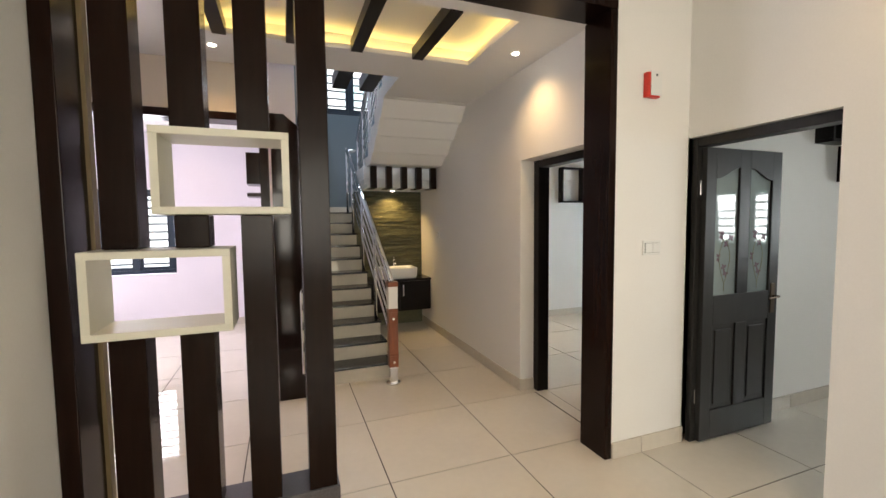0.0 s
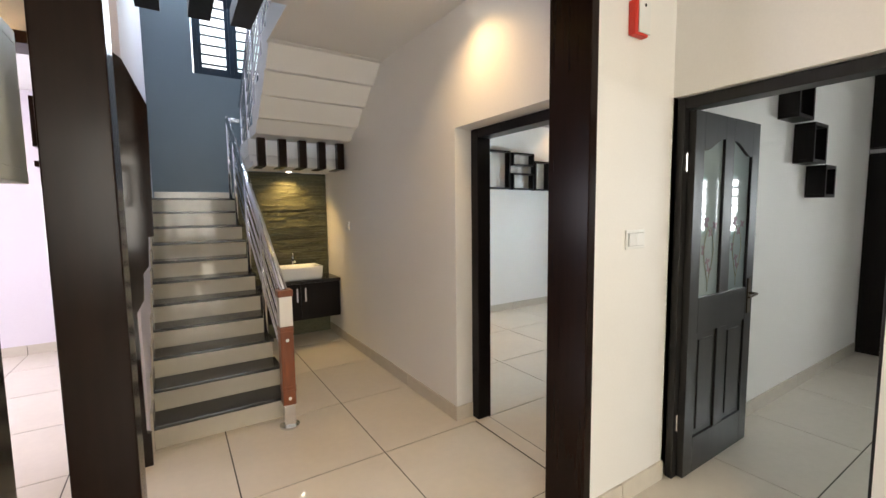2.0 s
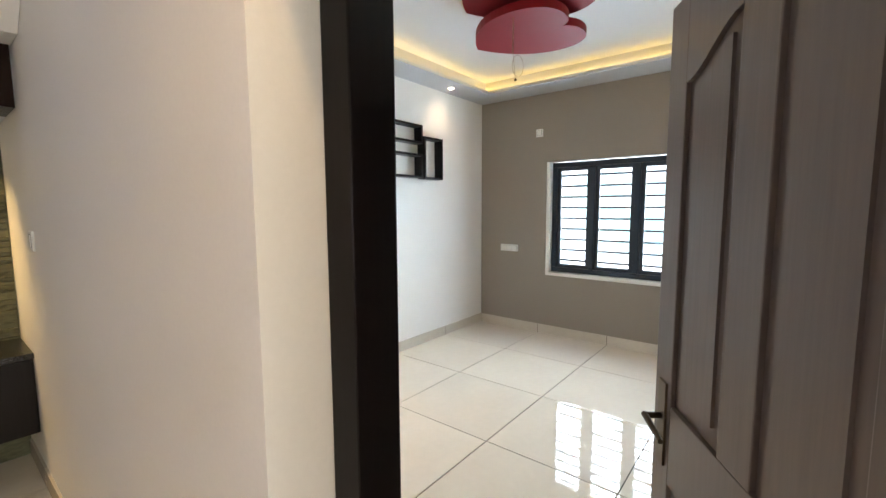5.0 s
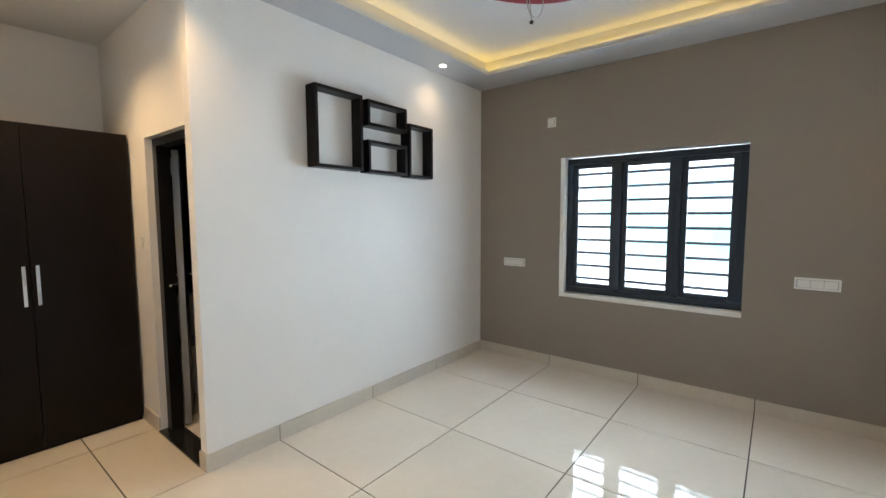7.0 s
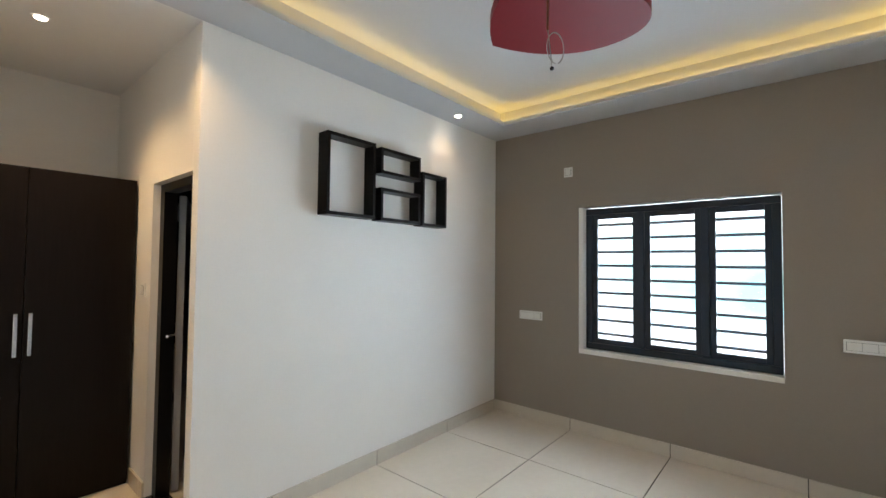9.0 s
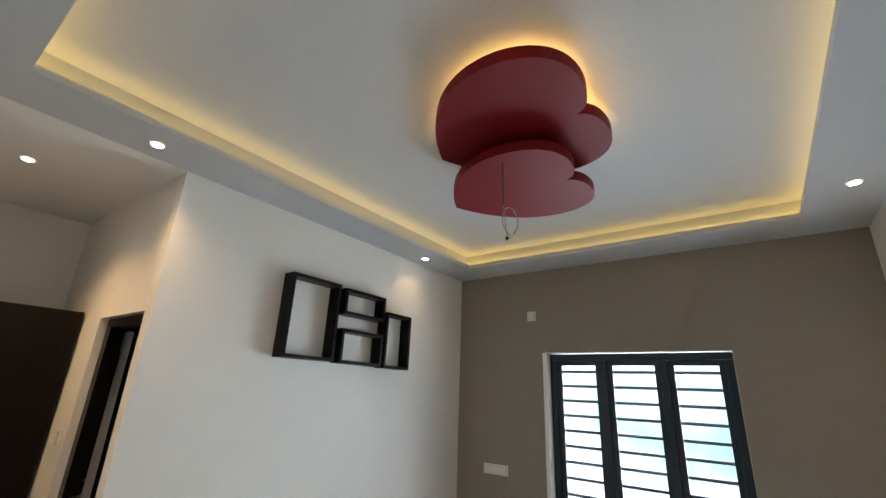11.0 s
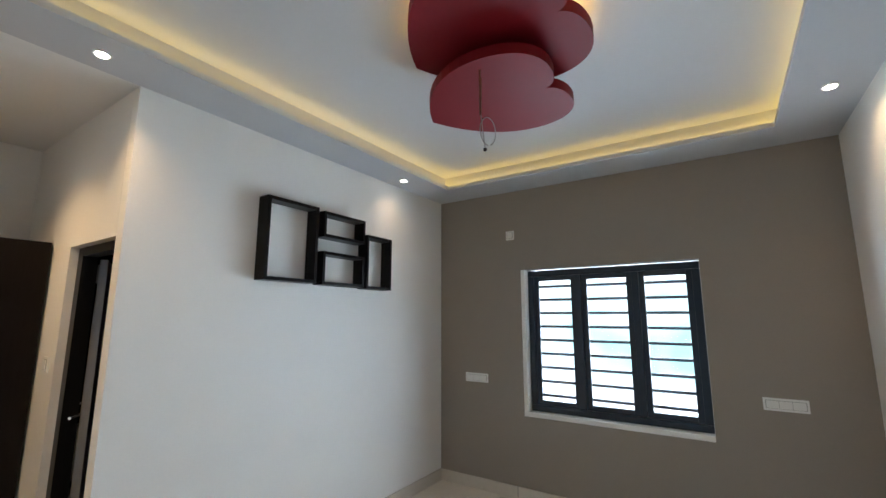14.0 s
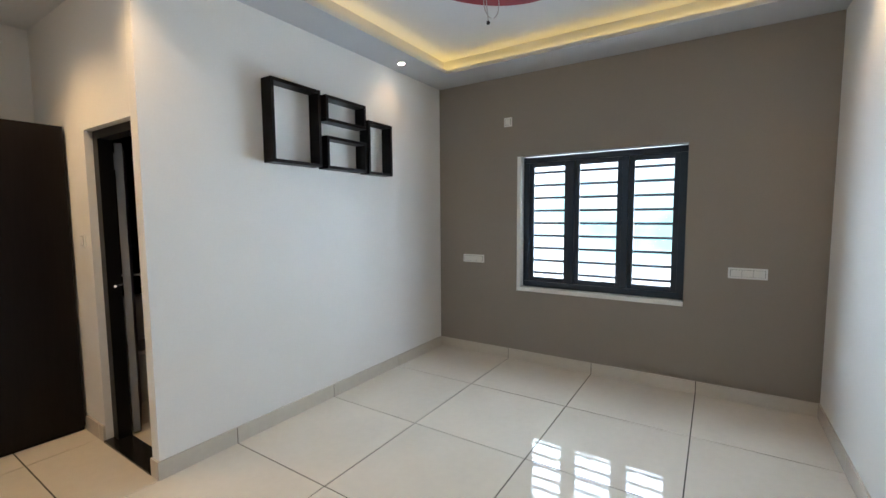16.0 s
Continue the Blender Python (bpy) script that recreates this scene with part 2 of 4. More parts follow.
# walls
wall("wall_hall_east", WHITE, [(HX, BX, 5.372, 8.95, 0, 3.6), (HX, BX, PY1, 4.476, 0, 3.6), (HX, BX, 4.476, 5.372, 1.99, 3.6), (HX, BX, 8.95, 9.4, 0, 5.6), (HX, BX, PY1, 8.95, 3.6, 5.6)], "white painted hall wall with a doorway")
wall("wall_switch", WHITE, [(3.333, LX, PY0, PY1, 0, CL), (LX, BX + 0.6, 4.30, PY1, 0, CL)], "white painted short wall carrying a light switch")
wall("wall_living_east", WHITE, [(LX, 4.06, -2.3, 3.445, 0, CL), (LX, 4.06, 3.445, PY0, 2.0, CL)], "cream white living room wall with a doorway")
wall("wall_living_west", WHITE, [(0.50, 0.63, -2.3, PY1, 0, CL)], "white painted living room wall")
wall("wall_living_south", WHITE, [(0.5, 0.6, -2.45, -2.3, 0, CL), (3.0, 4.06, -2.45, -2.3, 0, CL), (0.6, 3.0, -2.45, -2.3, 0, 0.6), (0.6, 3.0, -2.45, -2.3, 2.6, CL)], "white living room wall with a wide window")
wall("wall_hall_west", LILAC, [(-2.05, -1.9, PY1, 5.97, 0, CH), (-2.05, 0.5, PY1 - 0.15, PY1, 0, CL)], "pale lilac white hall wall")
wall("wall_dining_opening", material("warm_cream_emulsion", (0.62, 0.54, 0.44), 0.55, grain=0.015, scale=90, bump=0.05, blotch=0.02), [(-1.2, 1.30, 5.97, 6.10, 2.35, CH), (-1.9, -1.2, 5.97, 6.10, 0, CH), (1.30, 1.38, 5.97, 6.10, 2.35, CH)], "cream wall above the dining opening")
wall("wall_stair_west", LILAC, [(1.38, 1.595, 5.97, 9.4, 0, 5.6)], "pale lilac white wall beside the stairs")
wall("wall_dining_north", LILAC, [(-1.9, -1.35, 9.05, 9.25, 0, 2.9), (0.06, 1.38, 9.05, 9.25, 0, 2.9), (-1.35, 0.06, 9.05, 9.25, 0, 0.79), (-1.35, 0.06, 9.05, 9.25, 1.97, 2.9)], "pale lilac dining wall with a barred window")
wall("wall_dining_west", LILAC, [(-2.05, -1.9, 5.97, 9.25, 0, 0.8), (-2.05, -1.9, 5.97, 9.25, 2.0, 2.9), (-2.05, -1.9, 5.97, 6.6, 0.8, 2.0), (-2.05, -1.9, 8.2, 9.25, 0.8, 2.0)], "pale lilac dining wall")
wall("wall_stair_north", BLUE, [(1.595, 2.10, 9.3, 9.5, 0, 5.6), (3.02, HX, 9.3, 9.5, 0, 5.6), (2.10, 3.02, 9.3, 9.5, 0, 3.21), (2.10, 3.02, 9.3, 9.5, 4.6, 5.6)], "blue-grey painted stair wall with a high window")
wall("wall_upper_south", WHITE, [(1.38, BX, 4.6, 4.75, CH + 0.2, 5.6)], "white upper floor wall")
wall("wall_bed_north", WHITE, [(4.714, EX, NB, 7.743, 0, 2.95)], "white painted bedroom wall with box shelves")
wall("wall_bath", WHITE, [(4.714, 4.83, 8.38, 9.3, 0, 2.95), (4.714, 4.83, 7.745, 8.38, 1.92, 2.95)], "white wall with a narrow bathroom doorway")
wall("wall_alcove_north", WHITE, [(BX, 4.714, 9.25, 9.4, 0, 2.95)], "white alcove wall behind the wardrobe")
wall("wall_bed_east", TAUPE, [(EX, EX + 0.23, SB, 5.405, 0, 2.95), (EX, EX + 0.23, 6.80, NB, 0, 2.95), (EX, EX + 0.23, 5.405, 6.80, 0, 0.675), (EX, EX + 0.23, 5.405, 6.80, 1.945, 2.95)], "taupe painted bedroom wall with a barred window")
wall("wall_bed_south", WHITE, [(BX, EX + 0.23, 4.30, SB, 0, 2.95)], "white wall between two bedrooms")
wall("wall_room_east", WHITE, [(8.02, 8.2, -0.5, 1.22, 0, CL), (8.02, 8.2, 3.02, 4.45, 0, CL), (8.02, 8.2, 1.22, 3.02, 0, 0.98), (8.02, 8.2, 1.22, 3.02, 1.99, CL), (7.706, 8.02, 4.30, 4.45, 0, CL)], "white second bedroom wall with a window")
wall("wall_room_south", WHITE, [(4.06, 8.2, -0.65, -0.5, 0, CL)], "white second bedroom wall")
wall("wall_bath_far", BLACKTILE, [(4.83, 6.3, 9.3, 9.4, 0, 2.6), (6.3, 6.4, 7.743, 9.3, 0, 2.6), (4.84, 6.3, 7.744, 7.76, 0, 2.6)], "black tiled bathroom wall")

# ceilings


def cove_ceiling(name, x0, x1, y0, y1, z, tx0, tx1, ty0, ty1, lift, paint, led, label):
    """A dropped border round a lifted middle; the light lies behind the border's lip."""
    bm = bmesh.new()
    lip, back = 0.035, 0.09
    for a in ((x0, tx0, y0, y1), (tx1, x1, y0, y1), (tx0, tx1, y0, ty0), (tx0, tx1, ty1, y1)):
        box(bm, *a, z, z + lip)
    top = z + lift
    box(bm, x0, x1, y0, y1, top, top + 0.06)
    for a in ((x0, tx0 - back, y0, y1), (tx1 + back, x1, y0, y1), (tx0 - back, tx1 + back, y0, ty0 - back), (tx0 - back, tx1 + back, ty1 + back, y1)):
        box(bm, *a, z + lip, top)
    ob = structure(name, bm, paint, label, "ceiling")
    for a in ((tx0 - 0.08, tx0 - 0.06, ty0 - 0.07, ty1 + 0.07), (tx1 + 0.06, tx1 + 0.08, ty0 - 0.07, ty1 + 0.07),
              (tx0 - 0.055, tx1 + 0.055, ty0 - 0.08, ty0 - 0.06), (tx0 - 0.055, tx1 + 0.055, ty1 + 0.06, ty1 + 0.08)):
        strip = slab("led_strip", led, None, *a, z + lip + 0.002, z + lip + 0.014)
        tagged(strip, "warm yellow led strip hidden in the ceiling cove", "light strip", "cove lights")
    return ob


cove_ceiling("ceiling_bedroom", BX, EX, SB, NB, CB, 4.0, 7.10, 4.92, 7.34, 0.15, CEIL_DIM, LED, "white bedroom ceiling with a lit cove, its dimness put into the colour")
structure("ceiling_alcove", box(bmesh.new(), BX, 4.714, NB, 9.25, CB, CB + 0.2), CEIL, "white flat alcove ceiling", "ceiling")
cove_ceiling("ceiling_hall", -1.9, HX, PY1, 5.86, CH, 0.98, 2.90, 4.62, 5.40, 0.14, CEIL, LED_HALL, "white hall ceiling with a lit cove")
structure("ceiling_hall_back", box(bmesh.new(), 2.45, HX, 5.86, 6.52, CH, CH + 0.2), CEIL, "white flat hall ceiling beside the stair void", "ceiling")
structure("ceiling_living", box(bmesh.new(), 0.5, LX, -2.45, PY1, CL, CL + 0.1), CEIL, "white living room ceiling", "ceiling")
structure("ceiling_room", box(bmesh.new(), LX, 8.2, -0.65, 4.30, CL - 0.1, CL), CEIL, "white second bedroom ceiling", "ceiling")
structure("ceiling_dining", box(bmesh.new(), -2.05, 1.38, 6.10, 9.25, CH, CH + 0.1), CEIL, "white dining ceiling", "ceiling")
structure("ceiling_arch", box(bmesh.new(), -1.9, 1.379, 5.862, 6.098, CH + 0.001, CH + 0.1), CEIL, "white ceiling strip over the dining opening", "ceiling")
structure("ceiling_stair", box(bmesh.new(), 1.38, BX, 4.6, 9.5, 5.6, 5.7), CEIL, "white ceiling above the stairwell", "ceiling")
structure("ceiling_bath", box(bmesh.new(), 4.83, 6.4, 7.743, 9.4, 2.6, 2.7), CEIL, "bathroom ceiling", "ceiling")
structure("ceiling_hall_void_edge", box(bmesh.new(), 1.38, 2.45, 5.80, 5.858, CH + 0.20, CH + 0.32), CEIL, "white edge of the stair void", "ceiling")

# outdoors behind the windows
for nm, dims in (("backdrop_east", (8.6, 8.65, 3.9, 8.4, -0.5, 4.2)), ("backdrop_room", (8.6, 8.65, 0.2, 3.8, -0.5, 4.2)),
                 ("backdrop_north", (-3.5, 1.2, 10.4, 10.45, -0.5, 4.2)), ("backdrop_stair", (1.3, 4.4, 10.6, 10.65, 1.5, 6.5)),
                 ("backdrop_living", (-0.5, 4.2, -3.6, -3.55, -0.5, 4.2)), ("backdrop_west", (-3.2, -3.15, 5.6, 9.2, -0.5, 4.2))):
    structure(nm, box(bmesh.new(), *dims), GREENERY if nm == "backdrop_room" else HAZE, "bright hazy daylight with faint greenery outdoors", "backdrop")

# ---- windows ----


def barred_window(name, axis, u0, u1, z0, z1, depth, sashes, bars, label, inward):
    """A dark frame with sashes, glass and horizontal bars. axis: the wall's running axis; depth: the frame's middle."""
    w = thing(name, (depth, (u0 + u1) / 2, z0) if axis == "y" else ((u0 + u1) / 2, depth, z0), label, "window", kind="structure")

    def b(nm, ua, ub, da, db, za, zb, mat, bevel=0.0):
        dims = (depth + da, depth + db, ua, ub, za, zb) if axis == "y" else (ua, ub, depth + da, depth + db, za, zb)
        return slab(nm, mat, w, *dims, bevel=bevel)
    f = 0.052
    b("window_frame", u0, u1, -0.035, 0.035, z1 - f, z1, BLOOM_NAVY, 0.004)
    b("window_frame", u0, u1, -0.035, 0.035, z0, z0 + f, BLOOM_NAVY, 0.004)
    span = (u1 - u0) / sashes
    for i in range(sashes + 1):
        c = u0 + span * i
        lo, hi = (c, c + f) if i == 0 else (c - f, c) if i == sashes else (c - f / 2, c + f / 2)
        b("mullion", lo, hi, -0.034, 0.034, z0 + f + 0.001, z1 - f - 0.001, BLOOM_NAVY, 0.004)
    s = 0.042
    for i in range(sashes):
        a = u0 + span * i + (f if i == 0 else f / 2) + 0.0002
        c = u0 + span * (i + 1) - (f if i == sashes - 1 else f / 2) - 0.0002
        lo, hi = z0 + f + 0.0002, z1 - f - 0.0002
        sg = 1 if inward > 0 else -1
        d0, d1 = sorted((sg * -0.022, sg * 0.012))
        b("sash", a, a + s, d0, d1, lo, hi, BLOOM_NAVY, 0.004)
        b("sash", c - s, c, d0, d1, lo, hi, BLOOM_NAVY, 0.004)
        b("sash", a + s, c - s, d0, d1, lo, lo + s, BLOOM_NAVY)
        b("sash", a + s, c - s, d0, d1, hi - s, hi, BLOOM_NAVY)
        pane = b("pane", a + s, c - s, -0.003, 0.001, lo + s, hi - s, GLASS)
        pane.visible_shadow = False
        for j in range(bars):
            z = hi - s - 0.05 - (hi - lo - 2 * s - 0.092) * j / (bars - 1)
            b("bar", a + s, c - s, 0.006 if sg < 0 else -0.02, 0.02 if sg < 0 else -0.006, z - 0.0115, z + 0.0115, BLOOM_NAVY)
    return w


barred_window("window_1", "y", 5.41, 6.76, 0.715, 1.935, EX + 0.11, 3, 9, "dark three-sash window with horizontal security bars, bloom tinted into its blue", -1)
slab("window_sill", WHITE, bpy.data.objects["window_1"], EX + 0.003, EX + 0.2, 5.407, 6.798, 0.677, 0.712)
slab("window_jamb", WHITE, bpy.data.objects["window_1"], EX + 0.003, EX + 0.2, 6.763, 6.798, 0.714, 1.942)
barred_window("window_2", "x", 2.12, 3.00, 3.23, 4.58, 9.40, 2, 10, "dark two-sash stair window with horizontal bars", 1)
barred_window("window_3", "x", -1.33, 0.05, 0.80, 1.96, 9.14, 3, 9, "dark dining window with horizontal bars", 1)
barred_window("window_4", "y", 1.24, 3.0, 0.99, 1.98, 8.11, 3, 7, "dark barred window of the second bedroom", -1)
barred_window("window_5", "x", 0.61, 2.99, 0.61, 2.59, -2.38, 4, 14, "dark barred living room window", 1)
barred_window("window_6", "y", 6.61, 8.19, 0.81, 1.99, -1.97, 3, 9, "dark barred dining side window", 1)

# ---- portal screen between living room and hall ----
OCHRE_POST = 0.715
portal = thing("portal_frame", (3.30, 4.35, 0), "glossy dark wenge timber portal framing the hall opening", "door frame", kind="structure")
slab("post", WENGE, portal, 3.282, 3.332, PY0 - 0.004, PY1 + 0.012, 0, 2.70, bevel=0.004)
slab("post", WENGE, portal, 0.632, 0.70, PY0 - 0.006, PY1 + 0.004, 0, 2.70, bevel=0.004)
slab("lintel", WENGE, portal, 0.632, 3.332, PY0 - 0.006, PY1 + 0.002, 2.702, 2.80, bevel=0.004)
slab("back_post", OCHRE, portal, 0.632, OCHRE_POST, PY1 + 0.005, PY1 + 0.06, 0, 2.70, bevel=0.004, label="lighter ochre timber post")
slab("cladding", WHITE, portal, 0.632, 3.332, PY0, PY1 - 0.003, 2.801, CL)

screen = thing("slatted_screen", (1.18, 4.35, 0), "dark wenge slatted partition screen with cream display boxes", "room divider")
slab("plinth", PLINTH, screen, 0.702, 1.69, PY0 + 0.01, PY1, 0, 0.215, bevel=0.005, label="dark grey granite plinth")
BOX_A = (1.00, 1.505, 1.525, 1.865)
BOX_B = (0.755, 1.265, 1.045, 1.385)
for x, cuts in ((0.80, (BOX_B,)), (1.05, (BOX_A, BOX_B)), (1.30, (BOX_A,)), (1.55, ())):
    z = 0.216
    spans = sorted(cuts, key=lambda c: c[2])
    for c in (*spans, None):
        top = c[2] - 0.002 if c else 2.70
        slab("slat", WENGE, screen, x, x + 0.128, PY0 + 0.02, PY1 - 0.05, z, top, bevel=0.004)
        if c:
            z = c[3] + 0.002


def display_box(x0, x1, z0, z1):
    t, y0, y1 = 0.03, PY0 - 0.09, PY1 - 0.06
    bx = slab("display_box", CREAM, screen, x0, x1, y0, y1, z0, z0 + t, bevel=0.003, label="cream lacquered open box")
    slab("box_top", CREAM, bx, x0, x1, y0, y1, z1 - t, z1, bevel=0.003)
    slab("box_side", CREAM, bx, x0 + 0.001, x0 + t, y0 + 0.001, y1, z0 + t, z1 - t)
    slab("box_side", CREAM, bx, x1 - t, x1 - 0.001, y0 + 0.001, y1, z0 + t, z1 - t)


display_box(*BOX_A)
display_box(*BOX_B)

# ---- doors ----


def arch_outline(u0, u1, z0, z1, rise, high):
    """A panel outline whose top sweeps up towards one side."""
    pts = [(u0, z0), (u1, z0)]
    n = 10
    for i in range(n + 1):
        s = i / n
        u = u1 + (u0 - u1) * s
        k = s if high == "u0" else 1 - s
        pts.append((u, z1 - rise * (1 - (0.5 - 0.5 * math.cos(math.pi * k)))))
    return pts


def panel_door(name, width, height, mat, glazed, label, lever_mat):
    """A leaf along +x from its hinge at the origin, 36 mm thick, facing -y."""
    d = thing(name, (0, 0, 0), label, "door")
    t, st = 0.018, 0.092
    mid = width / 2
    rail_lo, lock = height * 0.40, height * 0.43
    hm = 0.052
    slab("stile", mat, d, 0, st, -t, t, 0, height, bevel=0.003)
    slab("stile", mat, d, width - st, width, -t, t, 0, height, bevel=0.003)
    slab("muntin", mat, d, mid - hm, mid + hm, -t, t, 0.20, rail_lo, bevel=0.003)
    slab("muntin", mat, d, mid - hm, mid + hm, -t, t, lock + 0.14, height, bevel=0.003)
    slab("rail", mat, d, st, width - st, -t, t, 0, 0.20, bevel=0.003)
    slab("rail", mat, d, st, width - st, -t, t, rail_lo, lock + 0.14, bevel=0.003)
    for lo, hi, high in ((st, mid - hm, "u1"), (mid + hm, width - st, "u0")):
        # top rail with an arched lower edge
        z1 = height - 0.12
        out = arch_outline(lo, hi, lock + 0.14, z1, 0.075, high)
        top = [(lo, height), (hi, height)] + [p for p in out[2:]]
        part("top_rail", prism(bmesh.new(), top, "y", -t, t), mat, d)
        if glazed:
            pane = part("pane", prism(bmesh.new(), out, "y", -0.003, 0.003), DOORGLASS, d, "tinted glass pane with an etched flower pattern")
            rnd = random.Random(5)
            stem = bmesh.new()
            zb = lock + 0.16
            c = (lo + hi) / 2
            for s in (-1, 1):
                prev = (c, zb)
                for j in range(7):
                    nx = c + s * 0.055 * math.sin(j * 0.5) * (0.6 + 0.1 * j)
                    nz = zb + 0.05 * (j + 1)
                    rod(stem, (prev[0], -0.005, prev[1]), (nx, -0.005, nz), 0.0014, 6)
                    prev = (nx, nz)
            part("etched_stem", stem, LEAFY, pane)
            fl = bmesh.new()
            for j in range(7):
                x, z = c + rnd.uniform(-0.06, 0.06), zb + rnd.uniform(0.08, 0.40)
                for a in range(4):
                    q = a * 1.57 + rnd.random()
                    m = Matrix.Translation((x + 0.013 * math.cos(q), -0.0045, z + 0.016 * math.sin(q))) @ Matrix.Rotation(-q, 4, "Y") @ Matrix.Diagonal((0.016, 0.001, 0.009, 1))
                    bmesh.ops.create_icosphere(fl, subdivisions=1, radius=1, matrix=m)
            part("etched_flower", fl, PETAL, pane)
        else:
            part("panel", prism(bmesh.new(), out, "y", -0.007, 0.007), mat, d)
            inner = arch_outline(lo + 0.035, hi - 0.035, lock + 0.18, z1 - 0.035, 0.065, high)
            part("raised_field", prism(bmesh.new(), inner, "y", -0.014, 0.014), mat, d)
        slab("panel", mat, d, lo, hi, -0.007, 0.007, 0.20, rail_lo)
        slab("raised_field", mat, d, lo + 0.035, hi - 0.035, -0.014, 0.014, 0.235, rail_lo - 0.035, bevel=0.004)
    for s in (-1, 1):
        h = bmesh.new()
        box(h, width - 0.075, width - 0.035, s * t, s * (t + 0.006), lock - 0.02, lock + 0.19)
        rod(h, (width - 0.055, s * t, lock + 0.10), (width - 0.055, s * (t + 0.045), lock + 0.10), 0.008)
        rod(h, (width - 0.05, s * (t + 0.043), lock + 0.10), (width - 0.165, s * (t + 0.048), lock + 0.092), 0.008, r2=0.006)
        part("door_handle", h, lever_mat, d, "metal lever handle")
    for z in (0.25, height - 0.3):
        part("hinge", rod(bmesh.new(), (-0.004, t + 0.002, z), (-0.004, t + 0.002, z + 0.09), 0.006), STEEL, d)
    return d


door_a = panel_door("door_1", 0.70, 1.908, BROWNDOOR, False, "open dark brown panelled wooden bedroom door", BRASS)
door_a.matrix_basis = pose(3.625, 4.575, 0.012, 0, 0, 32.2)
tagged(door_a, kind="structure")
door_b = panel_door("door_2", 0.735, 1.925, GREYDOOR, True, "open charcoal grey wooden door with etched glass panes", BRASS)
door_b.matrix_basis = pose(3.992, 4.184, 0.012, 0, 0, 0.3)
tagged(door_b, kind="structure")

df = thing("door_frame_1", (3.55, 4.95, 0), "dark painted timber door frame of the bedroom", "door frame", kind="structure")
slab("jamb", WENGE_H, df, 3.495, 3.60, 5.295, 5.370, 0, 1.988, bevel=0.004)
slab("jamb", WENGE_H, df, 3.495, 3.60, 4.478, 4.556, 0, 1.988, bevel=0.004)
slab("head", WENGE_H, df, 3.495, 3.60, 4.557, 5.294, 1.928, 1.987, bevel=0.004)
slab("threshold_bed", GROUT, df, 3.462, 3.586, 4.557, 5.294, 0.0, 0.0015)
slab("threshold", TILE, df, 3.470, 3.578, 4.557, 5.294, 0.0016, 0.004)
df = thing("door_frame_2", (4.0, 3.8, 0), "charcoal painted timber door frame of the second bedroom", "door frame", kind="structure")
slab("jamb", GREYDOOR, df, 3.955, 4.058, 4.2045, 4.243, 0, 1.998, bevel=0.004)
slab("jamb", GREYDOOR, df, 3.955, 4.058, 3.447, 3.462, 0, 1.998, bevel=0.004)
slab("head", GREYDOOR, df, 3.955, 4.058, 3.463, 4.2035, 1.942, 1.997, bevel=0.004)
df = thing("door_frame_3", (4.75, 8.06, 0), "black door frame of the bathroom with a granite threshold", "door frame", kind="structure")
slab("jamb", BLACKPAINT, df, 4.755, 4.83, 8.31, 8.378, 0.012, 1.918)
slab("jamb", BLACKPAINT, df, 4.755, 4.83, 7.747, 7.775, 0.012, 1.918)
slab("head", BLACKPAINT, df, 4.755, 4.83, 7.776, 8.309, 1.87, 1.918)
slab("threshold", GRANITE, df, 4.70, 4.83, 7.747, 8.378, 0, 0.011)
bd = thing("door_3", (0, 0, 0), "half open grey bathroom door with a lever handle", "door", kind="structure")
slab("leaf", BLACKPAINT, bd, 0.014, 0.60, -0.02, 0.02, 0.013, 1.86, bevel=0.003)
slab("leaf_edge", GREYLEAF, bd, 0.0, 0.0135, -0.02, 0.02, 0.013, 1.86)
for side in (-1, 1):
    part("door_handle", rod(rod(bmesh.new(), (0.545, side * 0.02, 0.98), (0.545, side * 0.07, 0.98), 0.008), (0.55, side * 0.068, 0.98), (0.44, side * 0.068, 0.98), 0.008), STEEL, bd, "metal lever handle")
bd.matrix_basis = pose(4.862, 8.325, 0, 0, 0, 68)
part("latch_lever", rod(bmesh.new(), (0.006, 0.02, 0.985), (-0.085, 0.055, 0.985), 0.008), STEEL, bd, "metal lever beside the frame").matrix_parent_inverse = Matrix.Identity(4)

# ---- stairs ----
RISE, RUN, NOSE, SX0, SX1 = 0.148, 0.238, 6.10, 1.597, 2.40
stairs = thing("staircase", (2.0, 7.2, 0), "staircase with black granite treads and beige tiled risers", "stairs", kind="structure")
for k in range(1, 12):
    y = NOSE + RUN * (k - 1)
    end = y + RUN if k < 11 else 9.298
    slab("riser", RISER, stairs, SX0, SX1, y + 0.018, end + 0.016 if k < 11 else end, 0 if k == 1 else RISE * (k - 1) - 0.03, RISE * k - 0.022)
    slab("tread", GRANITE, stairs, SX0, SX1 + 0.012, y, end + 0.017 if k < 11 else y + 0.30, RISE * k - 0.021, RISE * k, bevel=0.003)
slab("landing", RISER, stairs, SX0, HX - 0.002, NOSE + RUN * 10 + 0.302, 9.298, RISE * 11 - 0.12, RISE * 11 - 0.001)
side = bmesh.new()
prism(side, [(NOSE + 0.03, 0), (9.29, 0), (9.29, RISE * 11 - 0.13), (NOSE + RUN * 10 + 0.04, RISE * 11 - 0.13)] + [(NOSE + RUN * (k - e) + 0.03, RISE * k - 0.03) for k in range(10, 0, -1) for e in (0, 1)], "x", SX1 - 0.09, SX1 - 0.003)
part("stringer", side, CREAM, stairs)
